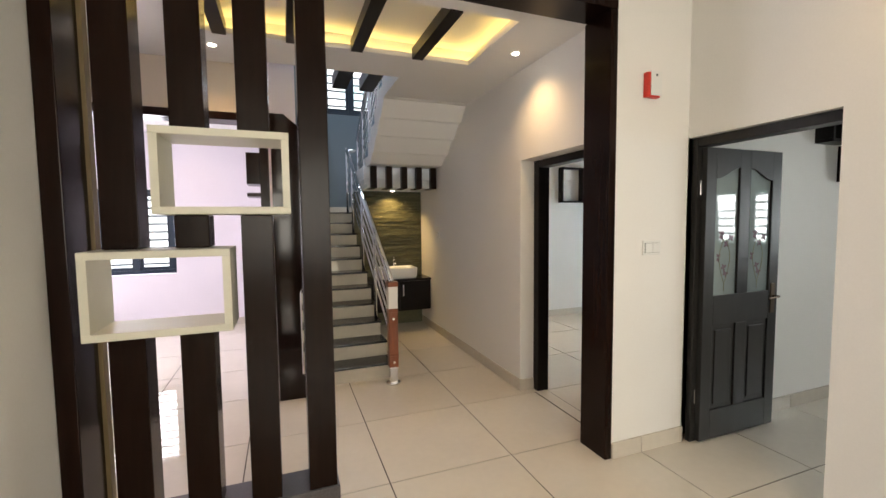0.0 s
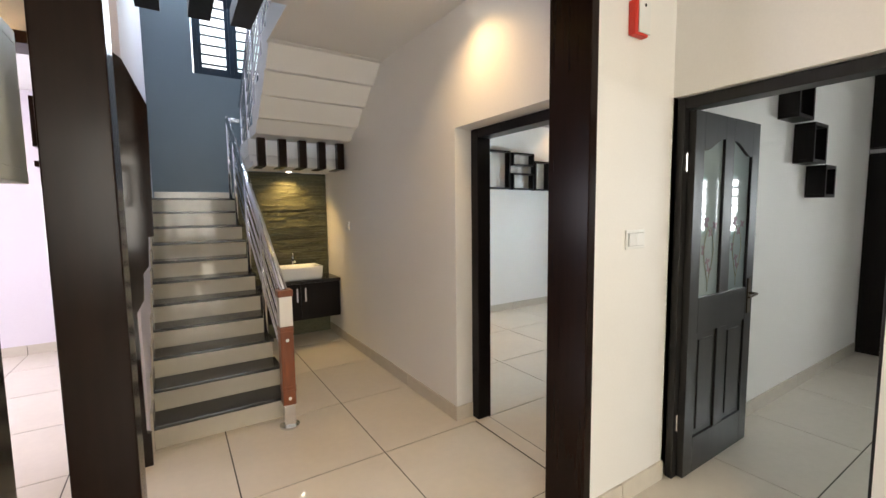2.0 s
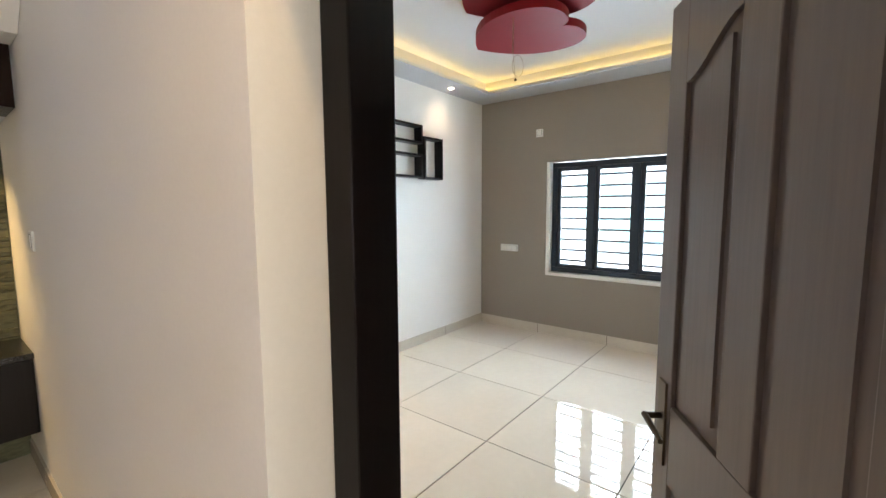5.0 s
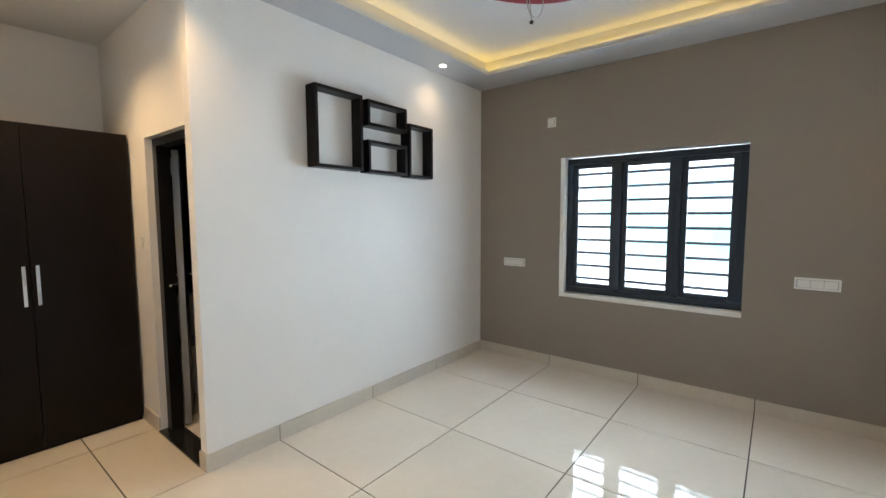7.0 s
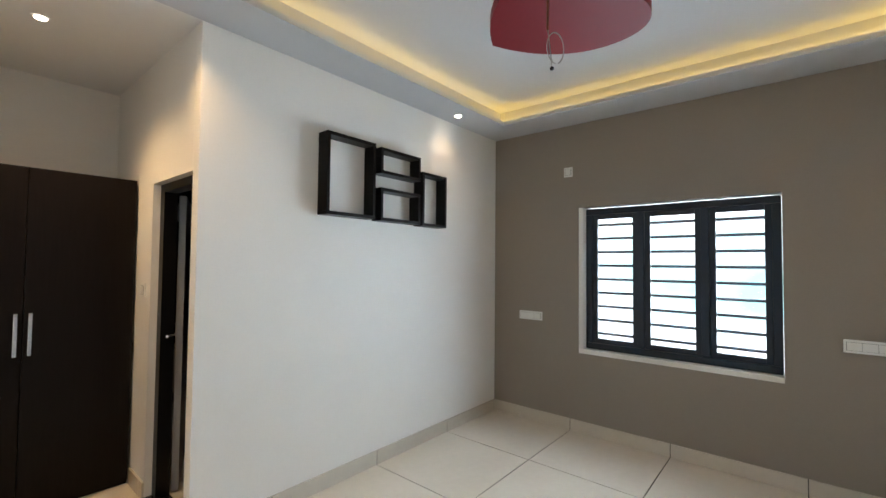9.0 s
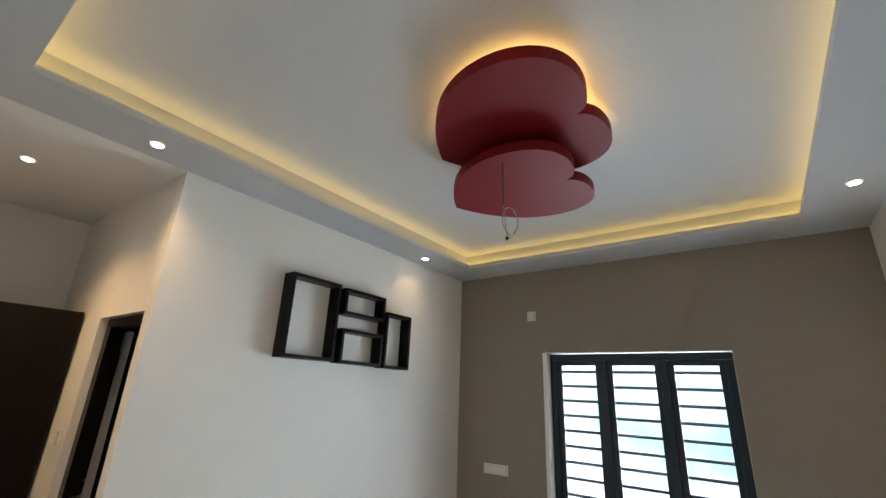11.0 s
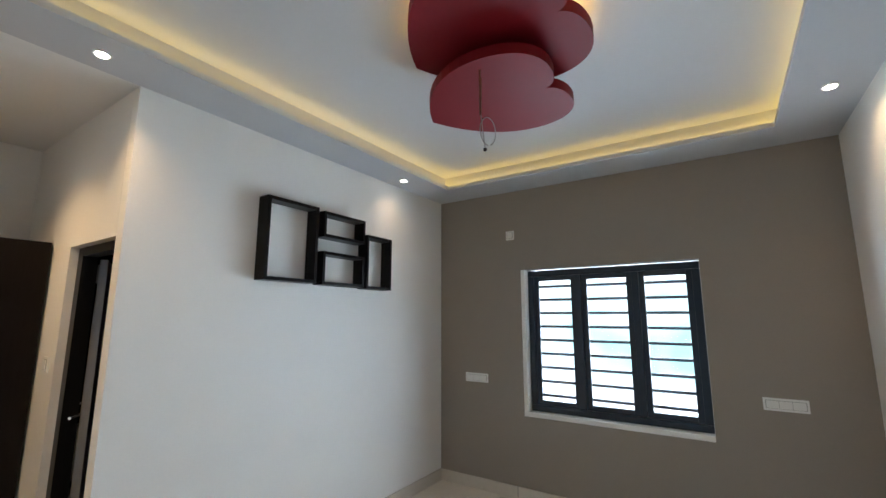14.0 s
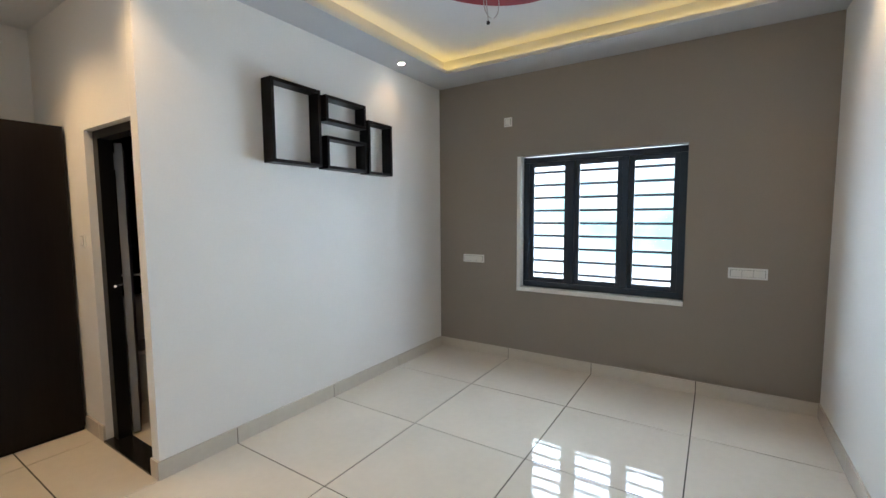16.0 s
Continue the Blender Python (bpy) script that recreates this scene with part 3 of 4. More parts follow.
for k in range(1, 12):
    y = NOSE + RUN * (k - 1)
    slab("skirting", SKIRT, stairs, SX0 - 0.001, SX0 + 0.012, y - 0.02, y + RUN - 0.021, RISE * (k - 1) + 0.002, RISE * k + 0.10)
# upper flight, seen from below as white steps
UX0, UX1, URUN = 2.46, HX - 0.002, 0.225
flight = thing("upper_flight", (2.9, 7.4, 1.6), "white stepped underside of the upper stair flight", "stairs", kind="structure")
for j in range(5):
    y, z = 7.26 - 0.205 * j, max(2.177, 2.132 + RISE * j)
    prof = [(y, z), (y - 0.15, 2.132 + RISE * (j + 1)), (y + 0.33, 2.132 + RISE * (j + 1)), (y + 0.33, z)]
    part("step", prism(bmesh.new(), prof, "x", UX0, UX1), CEIL, flight)
slab("first_step", RISER, flight, UX0, UX1, 8.30, 8.52, 1.629, 1.776)
slab("waist", CEIL, flight, UX0, UX1, 7.70, 8.24, 2.04, 2.20)
slab("edge", WHITE, flight, UX0 - 0.03, UX0 - 0.002, 8.3, 8.48, 1.5, 1.9)

# ---- steel railing with timber newel ----
rail = thing("stair_railing", (2.38, 5.95, 0), "polished steel stair railing with a teak newel post", "railing")
nx, ny = 2.375, 5.955
slab("newel_base", STEEL, rail, nx - 0.035, nx + 0.035, ny - 0.035, ny + 0.035, 0, 0.16, bevel=0.004)
part("foot_plate", rod(bmesh.new(), (nx, ny, 0), (nx, ny, 0.014), 0.065, 24), STEEL, rail)
nw = slab("newel_post", NEWEL, rail, nx - 0.042, nx + 0.042, ny - 0.042, ny + 0.042, 0.161, 0.70, bevel=0.006, label="reddish teak post")
for z in (0.22, 0.62):
    for dz in (0.035, 0.06):
        slab("groove_band", NEWEL, nw, nx - 0.045, nx + 0.045, ny - 0.045, ny + 0.045, z + dz, z + dz + 0.012, bevel=0.003)
    part("bolt", rod(bmesh.new(), (nx, ny - 0.05, z - 0.01), (nx, ny - 0.042, z - 0.01), 0.012), STEEL, nw)
slab("newel_block", MARBLE, rail, nx - 0.042, nx + 0.042, ny - 0.042, ny + 0.042, 0.701, 0.90, bevel=0.004, label="white block under the cap")
slab("newel_cap", NEWEL, rail, nx - 0.048, nx + 0.048, ny - 0.048, ny + 0.048, 0.901, 0.945, bevel=0.006)
SL = RISE / RUN
ytop = NOSE + RUN * 10 + 0.05
ztop = 0.92 + (ytop - ny) * SL
part("handrail", rod(bmesh.new(), (nx, ny, 0.93), (nx, ytop, ztop), 0.026, 16), STEEL, rail, smooth=True)
for q in (0.13, 0.26, 0.39, 0.52):
    part("rail_bar", rod(bmesh.new(), (nx, ny + 0.05, 0.93 - q), (nx, ytop, ztop - q), 0.010, 10), STEEL, rail, smooth=True)
for k in (3, 6, 9, 11):
    y = NOSE + RUN * (k - 1) + 0.12
    part("baluster", rod(bmesh.new(), (nx, y, RISE * k), (nx, y, 0.93 + (y - ny) * SL), 0.017, 12), STEEL, rail, smooth=True)
part("return_rail", rod(bmesh.new(), (nx, ytop, ztop), (2.50, ytop, ztop), 0.024, 12), STEEL, rail, smooth=True)
upper = thing("upper_railing", (2.50, 8.3, 1.8), "polished steel railing of the upper stair flight", "railing")
us = RISE / URUN
y0u, z0u, y1u = 8.38, 1.80, 6.35
for q, r in ((0.85, 0.024), (0.72, 0.009), (0.59, 0.009), (0.46, 0.009), (0.33, 0.009), (0.20, 0.009)):
    part("handrail" if r > 0.02 else "rail_bar", rod(bmesh.new(), (2.50, y0u, z0u + q), (2.50, y1u, z0u + q + (y0u - y1u) * us), r, 12), STEEL, upper, smooth=True)
for j in (0, 2, 4, 6, 8):
    y = 8.36 - URUN * j
    part("baluster", rod(bmesh.new(), (2.50, y, 1.76 + RISE * j), (2.50, y, z0u + 0.85 + (y0u - y) * us), 0.015, 12), STEEL, upper, smooth=True)

slab("landing_skirting", SKIRT, stairs, SX0 + 0.013, HX - 0.003, 9.287, 9.299, 1.629, 1.73)
sl = thing("step_light", (2.58, 9.30, 1.95), "small white stair light plate on blue wall", "light")
slab("plate", PLASTIC, sl, 2.53, 2.63, 9.288, 9.2995, 1.90, 2.0, bevel=0.003)
slab("lens", BULB, sl, 2.56, 2.60, 9.284, 9.2878, 1.93, 1.96)

# dark ribs that reach into the stair void
for x in (1.66, 1.94, 2.19):
    rib = slab("timber_rib", WENGE_H, None, x, x + 0.13, 5.862, 6.36, CH + 0.002, CH + 0.11, bevel=0.003)
    tagged(rib, "dark timber rib projecting into the stair void", "beam", "void ribs")
# dark beams in the hall cove
for x in (1.08, 1.53, 1.97, 2.43):
    beam = slab("ceiling_beam", WENGE_H, None, x, x + 0.085, 4.615, 5.405, CH - 0.012, CH + 0.07, bevel=0.003)
    tagged(beam, "dark wenge beam across the lit ceiling cove", "beam", "cove beams")

# ---- wash corner ----
LY0, LY1, LZ0, LZ1 = 7.44, 8.12, 1.91, 2.175
canopy = thing("wash_canopy", (2.9, 7.8, LZ0), "white canopy with dark timber ribs above the wash basin", "canopy")
slab("soffit", CEIL, canopy, 2.47, HX - 0.003, LY0 + 0.09, LY1, LZ0 + 0.004, LZ0 + 0.05)
slab("upstand", CEIL, canopy, 2.47, HX - 0.003, LY0 + 0.30, LY1, LZ0 + 0.051, LZ1)
for i in range(5):
    x = 2.50 + i * 0.195
    slab("rib", WENGE, canopy, x, x + 0.075, LY0, LY0 + 0.295, LZ0 - 0.006, LZ0 + 0.0035, bevel=0.001)
    slab("rib", WENGE, canopy, x, x + 0.075, LY0, LY0 + 0.07, LZ0 + 0.0036, LZ1, bevel=0.002)

slate = thing("slate_cladding", (2.9, 8.15, 0.7), "rough olive green slate strip wall cladding", "wall cladding", kind="structure")
slab("backing", SLATE, slate, 2.402, HX - 0.002, 8.15, 8.25, 0, LZ0)
rnd = random.Random(3)
z = 0.62
while z < LZ0 - 0.005:
    hgt = min(rnd.choice((0.016, 0.022, 0.03, 0.045)), LZ0 - z)
    x = 2.404
    while x < HX - 0.01:
        ln = rnd.uniform(0.18, 0.85)
        x1 = min(x + ln, HX - 0.004)
        if HX - 0.004 - x1 < 0.08:
            x1 = HX - 0.004
        d = rnd.uniform(0.004, 0.018)
        bm = bmesh.new()
        vs = []
        n = 7
        for i in range(n + 1):
            u = x + (x1 - x - 0.001) * i / n
            vs.append([bm.verts.new((u, 8.149, z)), bm.verts.new((u, 8.149 - d + rnd.uniform(-0.004, 0.004), z + rnd.uniform(0, 0.003))),
                       bm.verts.new((u, 8.149 - d + rnd.uniform(-0.006, 0.006), z + hgt - rnd.uniform(0.001, 0.005))), bm.verts.new((u, 8.149, z + hgt - 0.001))])
        for a, b in zip(vs, vs[1:]):
            for i in range(3):
                bm.faces.new((a[i], b[i], b[i + 1], a[i + 1]))
        bm.faces.new(vs[0])
        bm.faces.new(vs[-1][::-1])
        part("stone", bm, SLATE, slate)
        x = x1
    z += hgt
wall("wall_wash_back", WHITE, [(2.40, HX - 0.001, 8.26, 8.40, 0, 1.9)], "white wall behind the wash corner")

vanity = thing("vanity_unit", (2.95, 7.93, 0.27), "dark wenge wall-hung vanity cabinet with two doors", "cabinet")
slab("body", WENGE_H, vanity, 2.43, HX - 0.003, 7.745, 8.145, 0.27, 0.68, bevel=0.003)
slab("worktop", GRANITE, vanity, 2.42, HX - 0.002, 7.715, 8.146, 0.681, 0.71, bevel=0.003)
for x0, x1, hx in ((2.44, 2.915, 2.873), (2.919, HX - 0.01, 2.962)):
    dr = slab("door", WENGE_H, vanity, x0, x1, 7.727, 7.744, 0.28, 0.675, bevel=0.002)
    slab("handle", STEEL, dr, hx - 0.009, hx + 0.009, 7.70, 7.712, 0.48, 0.63, bevel=0.003)
    for zz in (0.495, 0.615):
        part("handle_stud", rod(bmesh.new(), (hx, 7.711, zz), (hx, 7.728, zz), 0.005), STEEL, dr)

basin = thing("wash_basin", (2.93, 7.92, 0.71), "white rectangular countertop ceramic wash basin", "basin")
bm = bmesh.new()


def ring(bm, hx, hy, z, r, n=6):
    vs = []
    for cx, cy, a0 in ((1, 1, 0), (-1, 1, 90), (-1, -1, 180), (1, -1, 270)):
        for i in range(n):
            a = radians(a0 + 90 * i / (n - 1))
            vs.append(bm.verts.new((2.925 + cx * (hx - r) + r * math.cos(a), 7.92 + cy * (hy - r) + r * math.sin(a), z)))
    return vs


rings = [ring(bm, 0.243, 0.153, 0.711, 0.03), ring(bm, 0.252, 0.162, 0.735, 0.03), ring(bm, 0.26, 0.17, 0.845, 0.035), ring(bm, 0.258, 0.168, 0.855, 0.035), ring(bm, 0.243, 0.153, 0.853, 0.04),
         ring(bm, 0.225, 0.135, 0.78, 0.05), ring(bm, 0.16, 0.08, 0.748, 0.05)]
for a, b in zip(rings, rings[1:]):
    for i in range(len(a)):
        bm.faces.new((a[i], a[(i + 1) % len(a)], b[(i + 1) % len(a)], b[i]))
bm.faces.new(rings[0][::-1])
bm.faces.new(rings[-1])
part("bowl", bm, CERAMIC, basin, smooth=True)
part("drain", rod(bmesh.new(), (2.925, 7.92, 0.748), (2.925, 7.92, 0.752), 0.022, 16), STEEL, basin)
tap = thing("basin_tap", (2.93, 8.105, 0.71), "chrome basin tap behind the wash basin", "tap")
part("column", rod(bmesh.new(), (2.93, 8.098, 0.71), (2.93, 8.098, 0.95), 0.014), STEEL, tap, smooth=True)
part("spout", rod(bmesh.new(), (2.93, 8.10, 0.915), (2.93, 7.99, 0.895), 0.011), STEEL, tap, smooth=True)
part("lever", rod(bmesh.new(), (2.93, 8.098, 0.95), (2.93, 8.07, 0.985), 0.006), STEEL, tap, smooth=True)

# ---- dining arch unit ----
arch = thing("dining_arch_unit", (1.44, 5.95, 0), "glossy dark wenge arch panel with stepped display shelves", "shelving unit")
ARCH = [(1.40, 0), (1.605, 0), (1.605, 0.19), (1.585, 0.20), (1.582, 0.90), (1.618, 0.97), (1.624, 1.12), (1.652, 1.16), (1.660, 1.325), (1.686, 1.33), (1.698, 2.05), (1.600, 2.28), (1.50, 2.36), (1.31, 2.36), (1.31, 2.22), (1.40, 2.12)]
part("panel", prism(bmesh.new(), ARCH, "y", 5.925, 5.966), WENGE_GLOSS, arch)
slab("lintel", WENGE, arch, -1.19, 1.309, 5.925, 6.12, 2.285, 2.345, bevel=0.003)
slab("side", WENGE, arch, 1.31, 1.377, 5.968, 6.10, 0, 2.335)
for x0, z0, z1 in ((1.21, 1.80, 2.05), (1.21, 1.70, 1.73), (1.25, 1.36, 1.38), (1.275, 1.12, 1.28), (1.26, 0.92, 1.119), (1.245, 0.0, 0.919)):
    slab("shelf", WENGE, arch, x0, 1.308, 5.97, 6.22, z0, z1, bevel=0.002)

# ---- bedroom ----
ward = thing("wardrobe", (4.15, 8.95, 0), "dark wenge wardrobe with two doors and bar handles", "wardrobe")
slab("body", WENGE_H, ward, BX + 0.003, 4.70, 8.69, 9.247, 0, 1.975)
for x0, x1, hx in ((BX + 0.005, 4.184, 4.155), (4.188, 4.70, 4.215)):
    dr = slab("door", WENGE_H, ward, x0, x1, 8.668, 8.689, 0.03, 1.972, bevel=0.002)
    slab("handle", STEEL, dr, hx - 0.010, hx + 0.010, 8.630, 8.644, 0.905, 1.145, bevel=0.003)
    for zz in (0.93, 1.12):
        part("handle_stud", rod(bmesh.new(), (hx, 8.643, zz), (hx, 8.669, zz), 0.005), STEEL, dr)


def box_shelf(x0, x1, z0, z1, depth, y_wall, label, group, t=0.022):
    s = thing("box_shelf", ((x0 + x1) / 2, y_wall, z0), label, "shelf", group)
    y0, y1 = y_wall - depth, y_wall - 0.001
    slab("bottom", WENGE_H, s, x0, x1, y0, y1, z0, z0 + t, bevel=0.001)
    slab("top", WENGE_H, s, x0, x1, y0, y1, z1 - t, z1, bevel=0.001)
    slab("side", WENGE_H, s, x0, x0 + t, y0, y1, z0 + t, z1 - t)
    slab("side", WENGE_H, s, x1 - t, x1, y0, y1, z0 + t, z1 - t)
    return s


D = 0.10
for x0, x1, z0, z1, what in ((5.412, 5.807, 1.748, 2.275, "tall"), (5.855, 6.262, 2.080, 2.264, "low wide"), (5.857, 6.262, 1.744, 1.978, "low wide"), (6.288, 6.580, 1.738, 2.162, "narrow upright")):
    box_shelf(x0, x1, z0, z1, D, NB, what + " dark wenge open box shelf on white wall", "bedroom box shelves")
for x0, x1, z0, z1 in ((5.31, 5.58, 2.05, 2.36), (5.61, 5.87, 1.765, 2.045), (5.88, 6.10, 1.52, 1.76)):
    box_shelf(x0, x1, z0, z1, 0.12, 4.298, "dark wenge cube shelf stepping down the white wall", "corner cube shelves", 0.024)

w2 = thing("tall_wardrobe", (7.4, 3.6, 0), "dark wenge built-in wardrobe with a loft cupboard above", "wardrobe")
slab("body", WENGE_H, w2, 7.452, 8.018, 3.0, 4.297, 0, 2.745)
for y0, y1 in ((3.005, 3.645), (3.65, 4.295)):
    slab("door", WENGE_H, w2, 7.43, 7.451, y0, y1, 0.03, 1.93, bevel=0.002)
    slab("loft_door", WENGE_H, w2, 7.43, 7.451, y0, y1, 2.0, 2.74, bevel=0.002)
slab("shelf_edge", GREYLEAF, w2, 7.425, 7.451, 3.005, 4.295, 1.95, 1.985)


def bezier(a, b, c, d, n):
    """Points along a cubic curve, its end left out."""
    pts = []
    for i in range(n):
        q = i / n
        p = 1 - q
        pts.append(tuple(p ** 3 * a[k] + 3 * p * p * q * b[k] + 3 * p * q * q * c[k] + q ** 3 * d[k] for k in (0, 1)))
    return pts


def heart(cx, ytop, ytip, half, n=10, cleft=0.11):
    """A plump heart in plan whose point lies towards +y, with two round lobes."""
    h = ytip - ytop
    tip, wide, crown, dip = (0, ytip), (half, ytop + 0.36 * h), (0.42 * half, ytop), (0, ytop + cleft * h)
    right = bezier(tip, (0.46 * half, ytip - 0.10 * h), (half, ytip - 0.32 * h), wide, n)
    right += bezier(wide, (half, ytop + 0.15 * h), (0.78 * half, ytop), crown, n)
    right += bezier(crown, (0.17 * half, ytop), (0.02 * half, ytop + 0.4 * cleft * h), dip, n) + [dip]
    return [(cx + x, y) for x, y in right] + [(cx - x, y) for x, y in right[-2:0:-1]]


lamp = thing("heart_ceiling_lamp", (5.5, 6.0, 2.84), "red lacquered double heart ceiling lamp with warm backlight", "ceiling lamp")
part("large_heart", prism(bmesh.new(), heart(5.408, 5.642, 6.425, 0.445), "z", 2.72, 2.775), RED, lamp)
part("small_heart", prism(bmesh.new(), heart(5.75, 5.825, 6.565, 0.385), "z", 2.615, 2.665), RED, lamp)
part("spacer", rod(bmesh.new(), (5.62, 6.05, 2.666), (5.62, 6.05, 2.719), 0.09, 20), RED, lamp)
part("hanger", rod(bmesh.new(), (5.40, 5.98, 2.776), (5.40, 5.98, 2.838), 0.10, 20), CEIL, lamp)
bm = bmesh.new()
out = heart(5.418, 5.695, 6.345, 0.37, 8)
for i in range(len(out)):
    rod(bm, (*out[i], 2.79), (*out[(i + 1) % len(out)], 2.79), 0.007, 6)
part("backlight", bm, LED2, lamp, "warm led strip behind the heart")
wire = bmesh.new()
wx, wy = 5.44, 6.095
rod(wire, (wx, wy, 2.614), (wx + 0.006, wy + 0.004, 2.40), 0.004, 8)
rod(wire, (wx + 0.010, wy, 2.58), (wx + 0.004, wy, 2.40), 0.003, 8)
lamp_wire = part("fan_wire", wire, NEWEL, lamp, "bare brown wires hanging down")
loop = bmesh.new()
pv = None
for i in range(19):
    a = math.pi * (-0.5 + 1.9 * i / 18)
    p = (wx + 0.035 * math.cos(a + math.pi) + 0.03, wy - 0.02 + 0.02 * math.cos(a), 2.33 - 0.065 * math.sin(a + math.pi))
    if pv:
        rod(loop, pv, p, 0.0022, 6)
    pv = p
rod(loop, (wx + 0.004, wy, 2.40), (wx + 0.02, wy - 0.01, 2.25), 0.0022, 6)
part("wire_loop", loop, WIRE, lamp)
bm = bmesh.new()
bmesh.ops.create_icosphere(bm, subdivisions=2, radius=0.009, matrix=Matrix.Translation((wx + 0.02, wy - 0.01, 2.245)))
part("wire_end", bm, GRANITE, lamp)


def downlight(x, y, z, watts, tx=None, ty=None):
    d = thing("downlight", (x, y, z), "small round recessed ceiling downlight, lit warm", "downlight", "downlights")
    part("rim", rod(bmesh.new(), (x, y, z - 0.006), (x, y, z - 0.0005), 0.036, 24), PLASTIC, d)
    part("lens", rod(bmesh.new(), (x, y, z - 0.009), (x, y, z - 0.0062), 0.025, 20), BULB, d)
    if watts:
        spot_light(x, y, z - 0.02, watts, tx, ty, color=(1.0, 0.66, 0.24) if ty else (1.0, 0.64, 0.30))


for x, y, watts in ((6.64, 7.50, 5), (4.50, 7.50, 24), (4.17, 8.28, 52), (6.66, 4.73, 10)):
    downlight(x, y, CB, watts)
downlight(3.13, 5.06, CH, 25)
downlight(1.05, 5.62, CH, 22)
downlight(2.90, 7.98, LZ0 + 0.003, 34, 2.9, 8.30)
downlight(3.62, 3.0, CL, 16)
downlight(0.4, 8.6, CH, 6)

# ---- switches and small fittings ----


def plate(name, c, w, h, axis, out, label, category="switch", rockers=1, mat=PLASTIC):
    """A fitting on a wall. axis: the wall's running axis; out: the side that faces the room."""
    s = thing(name, c, label, category)
    cx, cy, cz = c

    def b(nm, ua, ub, da, db, za, zb, m, bev=0.0):
        da, db = sorted((out * da, out * db))
        dims = (cx + ua, cx + ub, cy + da, cy + db, cz + za, cz + zb) if axis == "x" else (cx + da, cx + db, cy + ua, cy + ub, cz + za, cz + zb)
        return slab(nm, m, s, *dims, bevel=bev)
    b("plate", -w / 2, w / 2, 0.0005, 0.010, -h / 2, h / 2, mat, 0.003)
    b("inset", -w / 2 + 0.012, w / 2 - 0.012, 0.0101, 0.0112, -h / 2 + 0.014, h / 2 - 0.014, PLASTIC_D)
    k = (w - 0.03) / rockers
    for i in range(rockers):
        u = -w / 2 + 0.015 + k * i
        b("rocker", u + 0.001, u + k - 0.001, 0.0113, 0.016, -h / 2 + 0.016, h / 2 - 0.016, mat, 0.002)
    return s


plate("switch_plate", (3.622, PY0, 1.307), 0.145, 0.09, "x", -1, "white modular switch plate on white wall", rockers=2)
plate("switch_plate", (HX, 7.41, 1.307), 0.10, 0.09, "y", -1, "white switch plate near the wash basin")
plate("socket_plate", (EX, 7.26, 0.965), 0.235, 0.08, "y", -1, "white modular socket plate on taupe wall", "socket", 3)
plate("socket_plate", (EX, 5.005, 0.965), 0.235, 0.08, "y", -1, "white modular socket plate on taupe wall", "socket", 3)
plate("socket_plate", (EX, 6.89, 2.27), 0.08, 0.085, "y", -1, "small white socket plate high on taupe wall", "socket", 1)
plate("switch_plate", (1.595, 7.23, 1.94), 0.075, 0.085, "y", 1, "white switch plate on the stair wall")
plate("switch_plate", (4.714, 8.50, 1.26), 0.08, 0.085, "y", -1, "white switch plate beside the bathroom door")
sos = thing("wall_sounder", (3.565, PY0, 2.24), "small red and white plastic wall box", "alarm")
slab("case", REDPLASTIC, sos, 3.533, 3.633, PY0 - 0.035, PY0 - 0.0005, 2.218, 2.365, bevel=0.006)
slab("cover", PLASTIC, sos, 3.555, 3.64, PY0 - 0.042, PY0 - 0.0355, 2.228, 2.37, bevel=0.002)
slab("button", GRANITE, sos, 3.59, 3.60, PY0 - 0.045, PY0 - 0.0425, 2.34, 2.353)

# bathroom fittings
wb = thing("toilet", (5.15, 9.1, 0), "white ceramic toilet on the dark bathroom floor", "toilet")
slab("cistern", CERAMIC, wb, 4.97, 5.33, 9.13, 9.298, 0.36, 0.76, bevel=0.02)
part("bowl", rod(bmesh.new(), (5.15, 8.95, 0.0), (5.15, 8.95, 0.38), 0.11, 24, 0.18), CERAMIC, wb, smooth=True)
part("lid", rod(bmesh.new(), (5.15, 8.95, 0.381), (5.15, 8.95, 0.41), 0.185, 24), CERAMIC, wb)
fan = thing("wall_vent", (5.15, 9.29, 1.85), "round grey vent high on black tiled wall", "vent")
part("ring", rod(bmesh.new(), (5.15, 9.2995, 1.85), (5.15, 9.285, 1.85), 0.075, 24), GREYLEAF, fan)

# ---- skirting and floor tiles ----


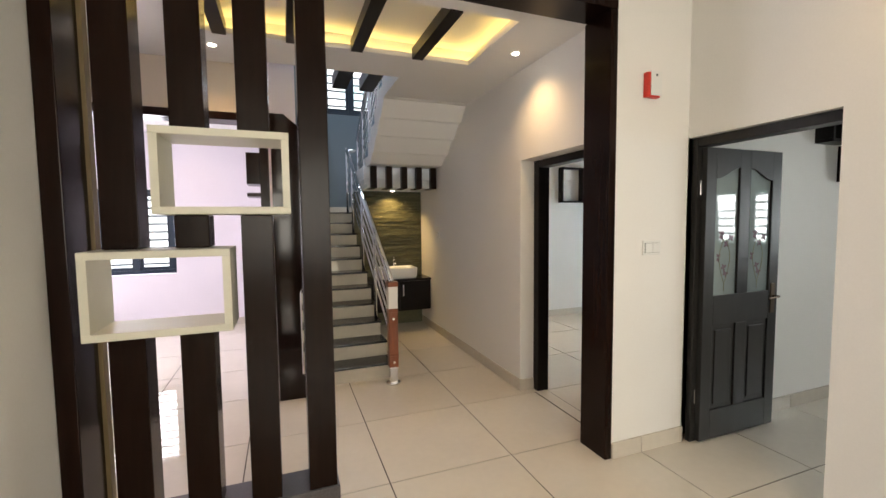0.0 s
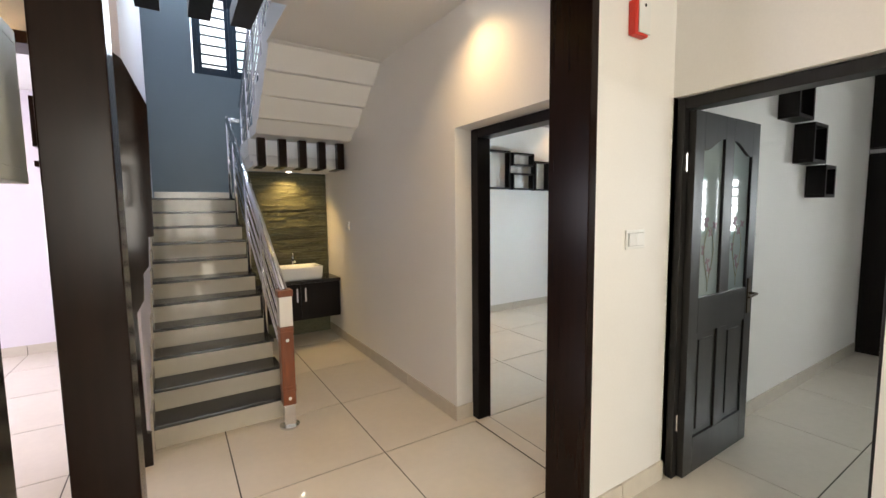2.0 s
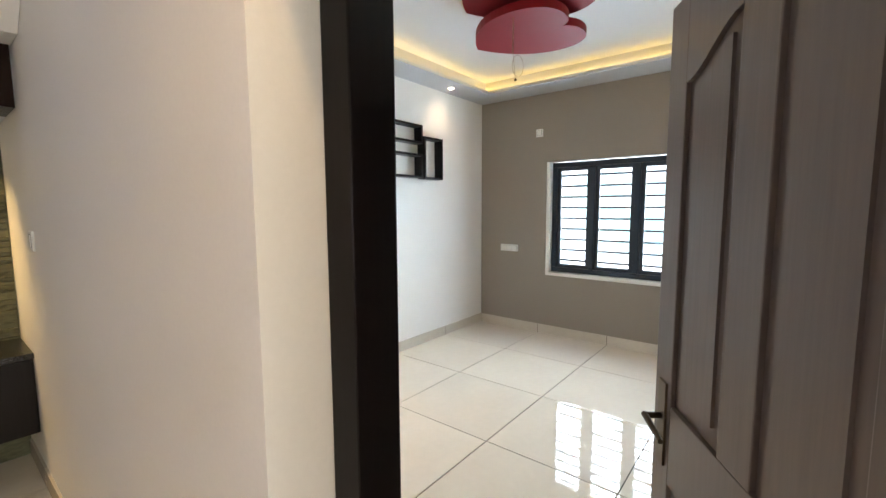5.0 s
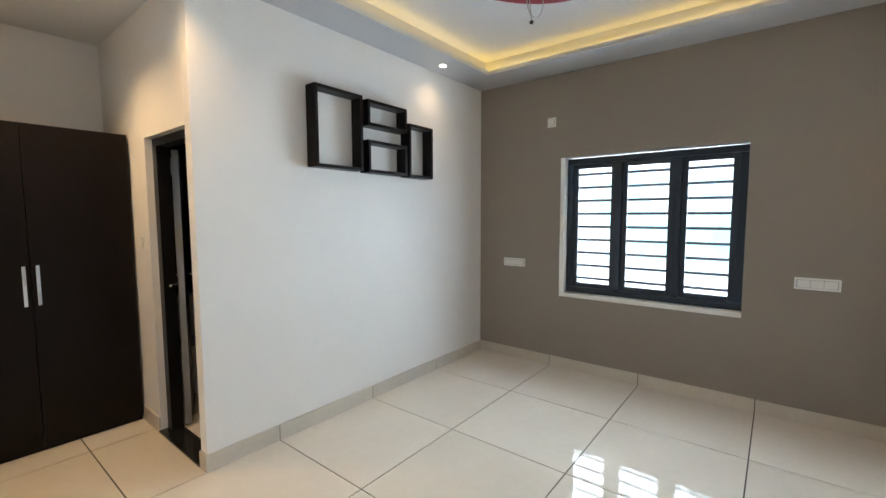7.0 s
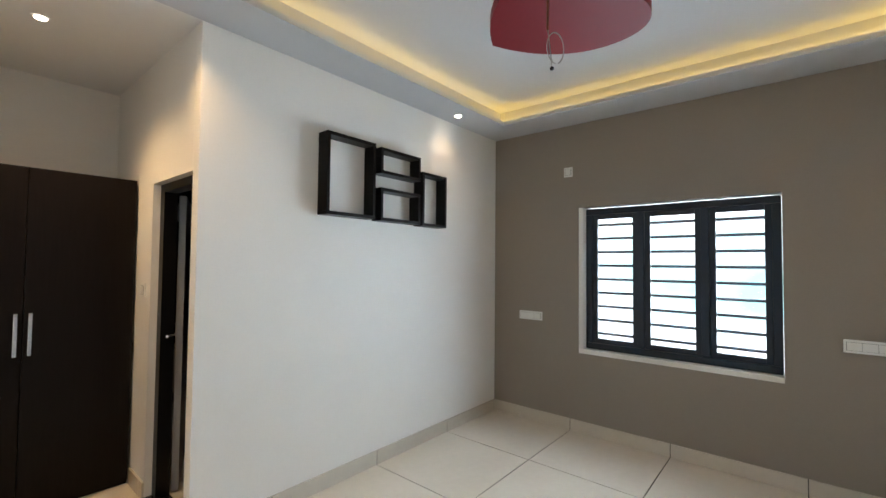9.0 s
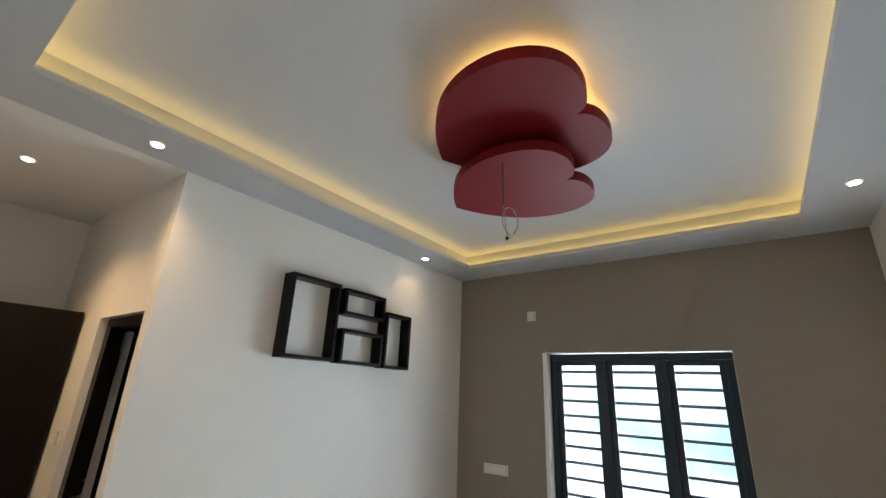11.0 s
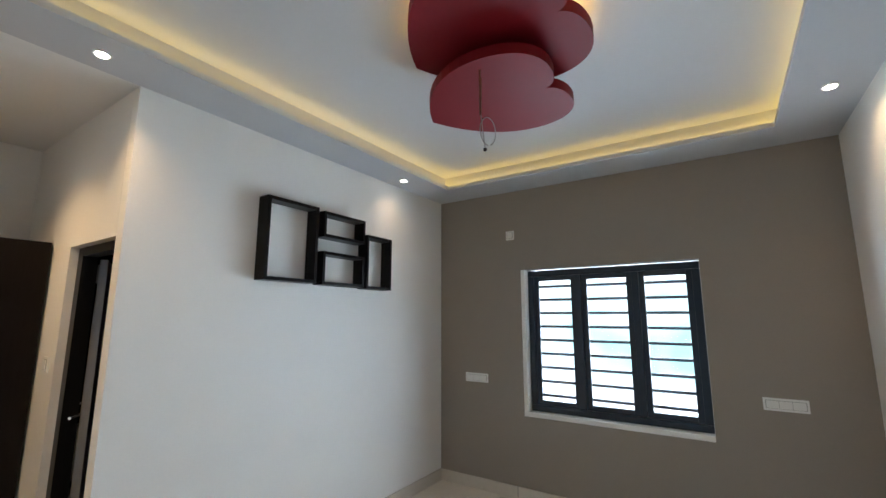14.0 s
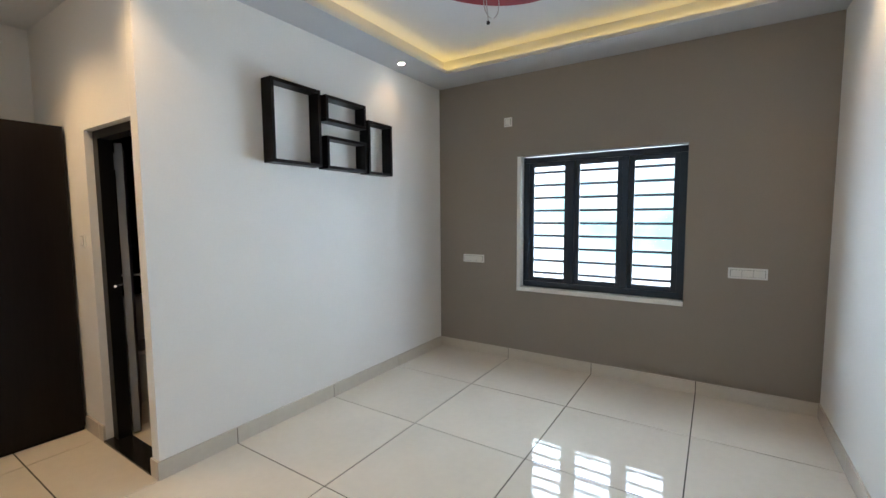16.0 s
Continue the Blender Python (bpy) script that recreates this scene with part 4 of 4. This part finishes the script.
def skirting(name, axis, fixed, a, b, out):
    base = thing(name, (fixed, a, 0) if axis == "y" else (a, fixed, 0), "beige tile skirting along the wall", "baseboard", kind="structure")
    o = GY if axis == "y" else GX
    k0, k1 = math.floor((a - o) / PITCH), math.ceil((b - o) / PITCH)
    e0, e1 = sorted((fixed, fixed + out * 0.007))
    slab("grout_bed", GROUT, base, *((e0, e1, a + 0.002, b - 0.002, 0, 0.096) if axis == "y" else (a + 0.002, b - 0.002, e0, e1, 0, 0.096)))
    for k in range(k0, k1):
        u0, u1 = max(a, o + k * PITCH + 0.003), min(b, o + (k + 1) * PITCH - 0.003)
        if u1 - u0 < 0.01:
            continue
        d0, d1 = sorted((fixed, fixed + out * 0.012))
        dims = (d0, d1, u0, u1, 0, 0.10) if axis == "y" else (u0, u1, d0, d1, 0, 0.10)
        slab("skirting_tile", SKIRT, base, *dims)


skirting("baseboard_bed_north", "x", NB, 4.702, EX, -1)
skirting("baseboard_bed_east", "y", EX, SB, NB - 0.012, -1)
skirting("baseboard_bed_south", "x", SB, BX + 0.9, EX - 0.012, 1)
skirting("baseboard_bath", "y", 4.714, NB - 0.012, 7.744, -1)
skirting("baseboard_bath_b", "y", 4.714, 8.381, 8.667, -1)
skirting("baseboard_hall", "y", HX, 5.36, 8.12, -1)
skirting("baseboard_reveal", "x", 5.372, HX, 3.494, -1)
skirting("baseboard_switch", "x", PY0, 3.334, LX, -1)
skirting("baseboard_living", "y", LX, -2.3, 3.444, -1)
skirting("baseboard_room", "x", 4.30, 4.06, 7.42, -1)
skirting("baseboard_dining", "x", 9.05, -1.9, 1.38, -1)
skirting("baseboard_stair", "y", 1.38, 6.1, 9.04, -1)
skirting("baseboard_living_west", "y", 0.63, -2.3, 4.24, 1)

g = 0.0036
tile_mesh = None
for i in range(-6, 8):
    for j in range(-10, 6):
        x, y = GX + i * PITCH, GY + j * PITCH
        if x + PITCH < -1.9 or x > 7.7 or y + PITCH < -2.3 or y > 9.3:
            continue
        if tile_mesh is None:
            first = part("floor_tile", box(bmesh.new(), g, PITCH - g, g, PITCH - g, -0.0038, 0.0), TILE, FLOOR)
            tile_mesh = first.data
            ob = first
        else:
            ob = new("floor_tile", tile_mesh)
            ob.parent = FLOOR
        ob.location = (x, y, 0)
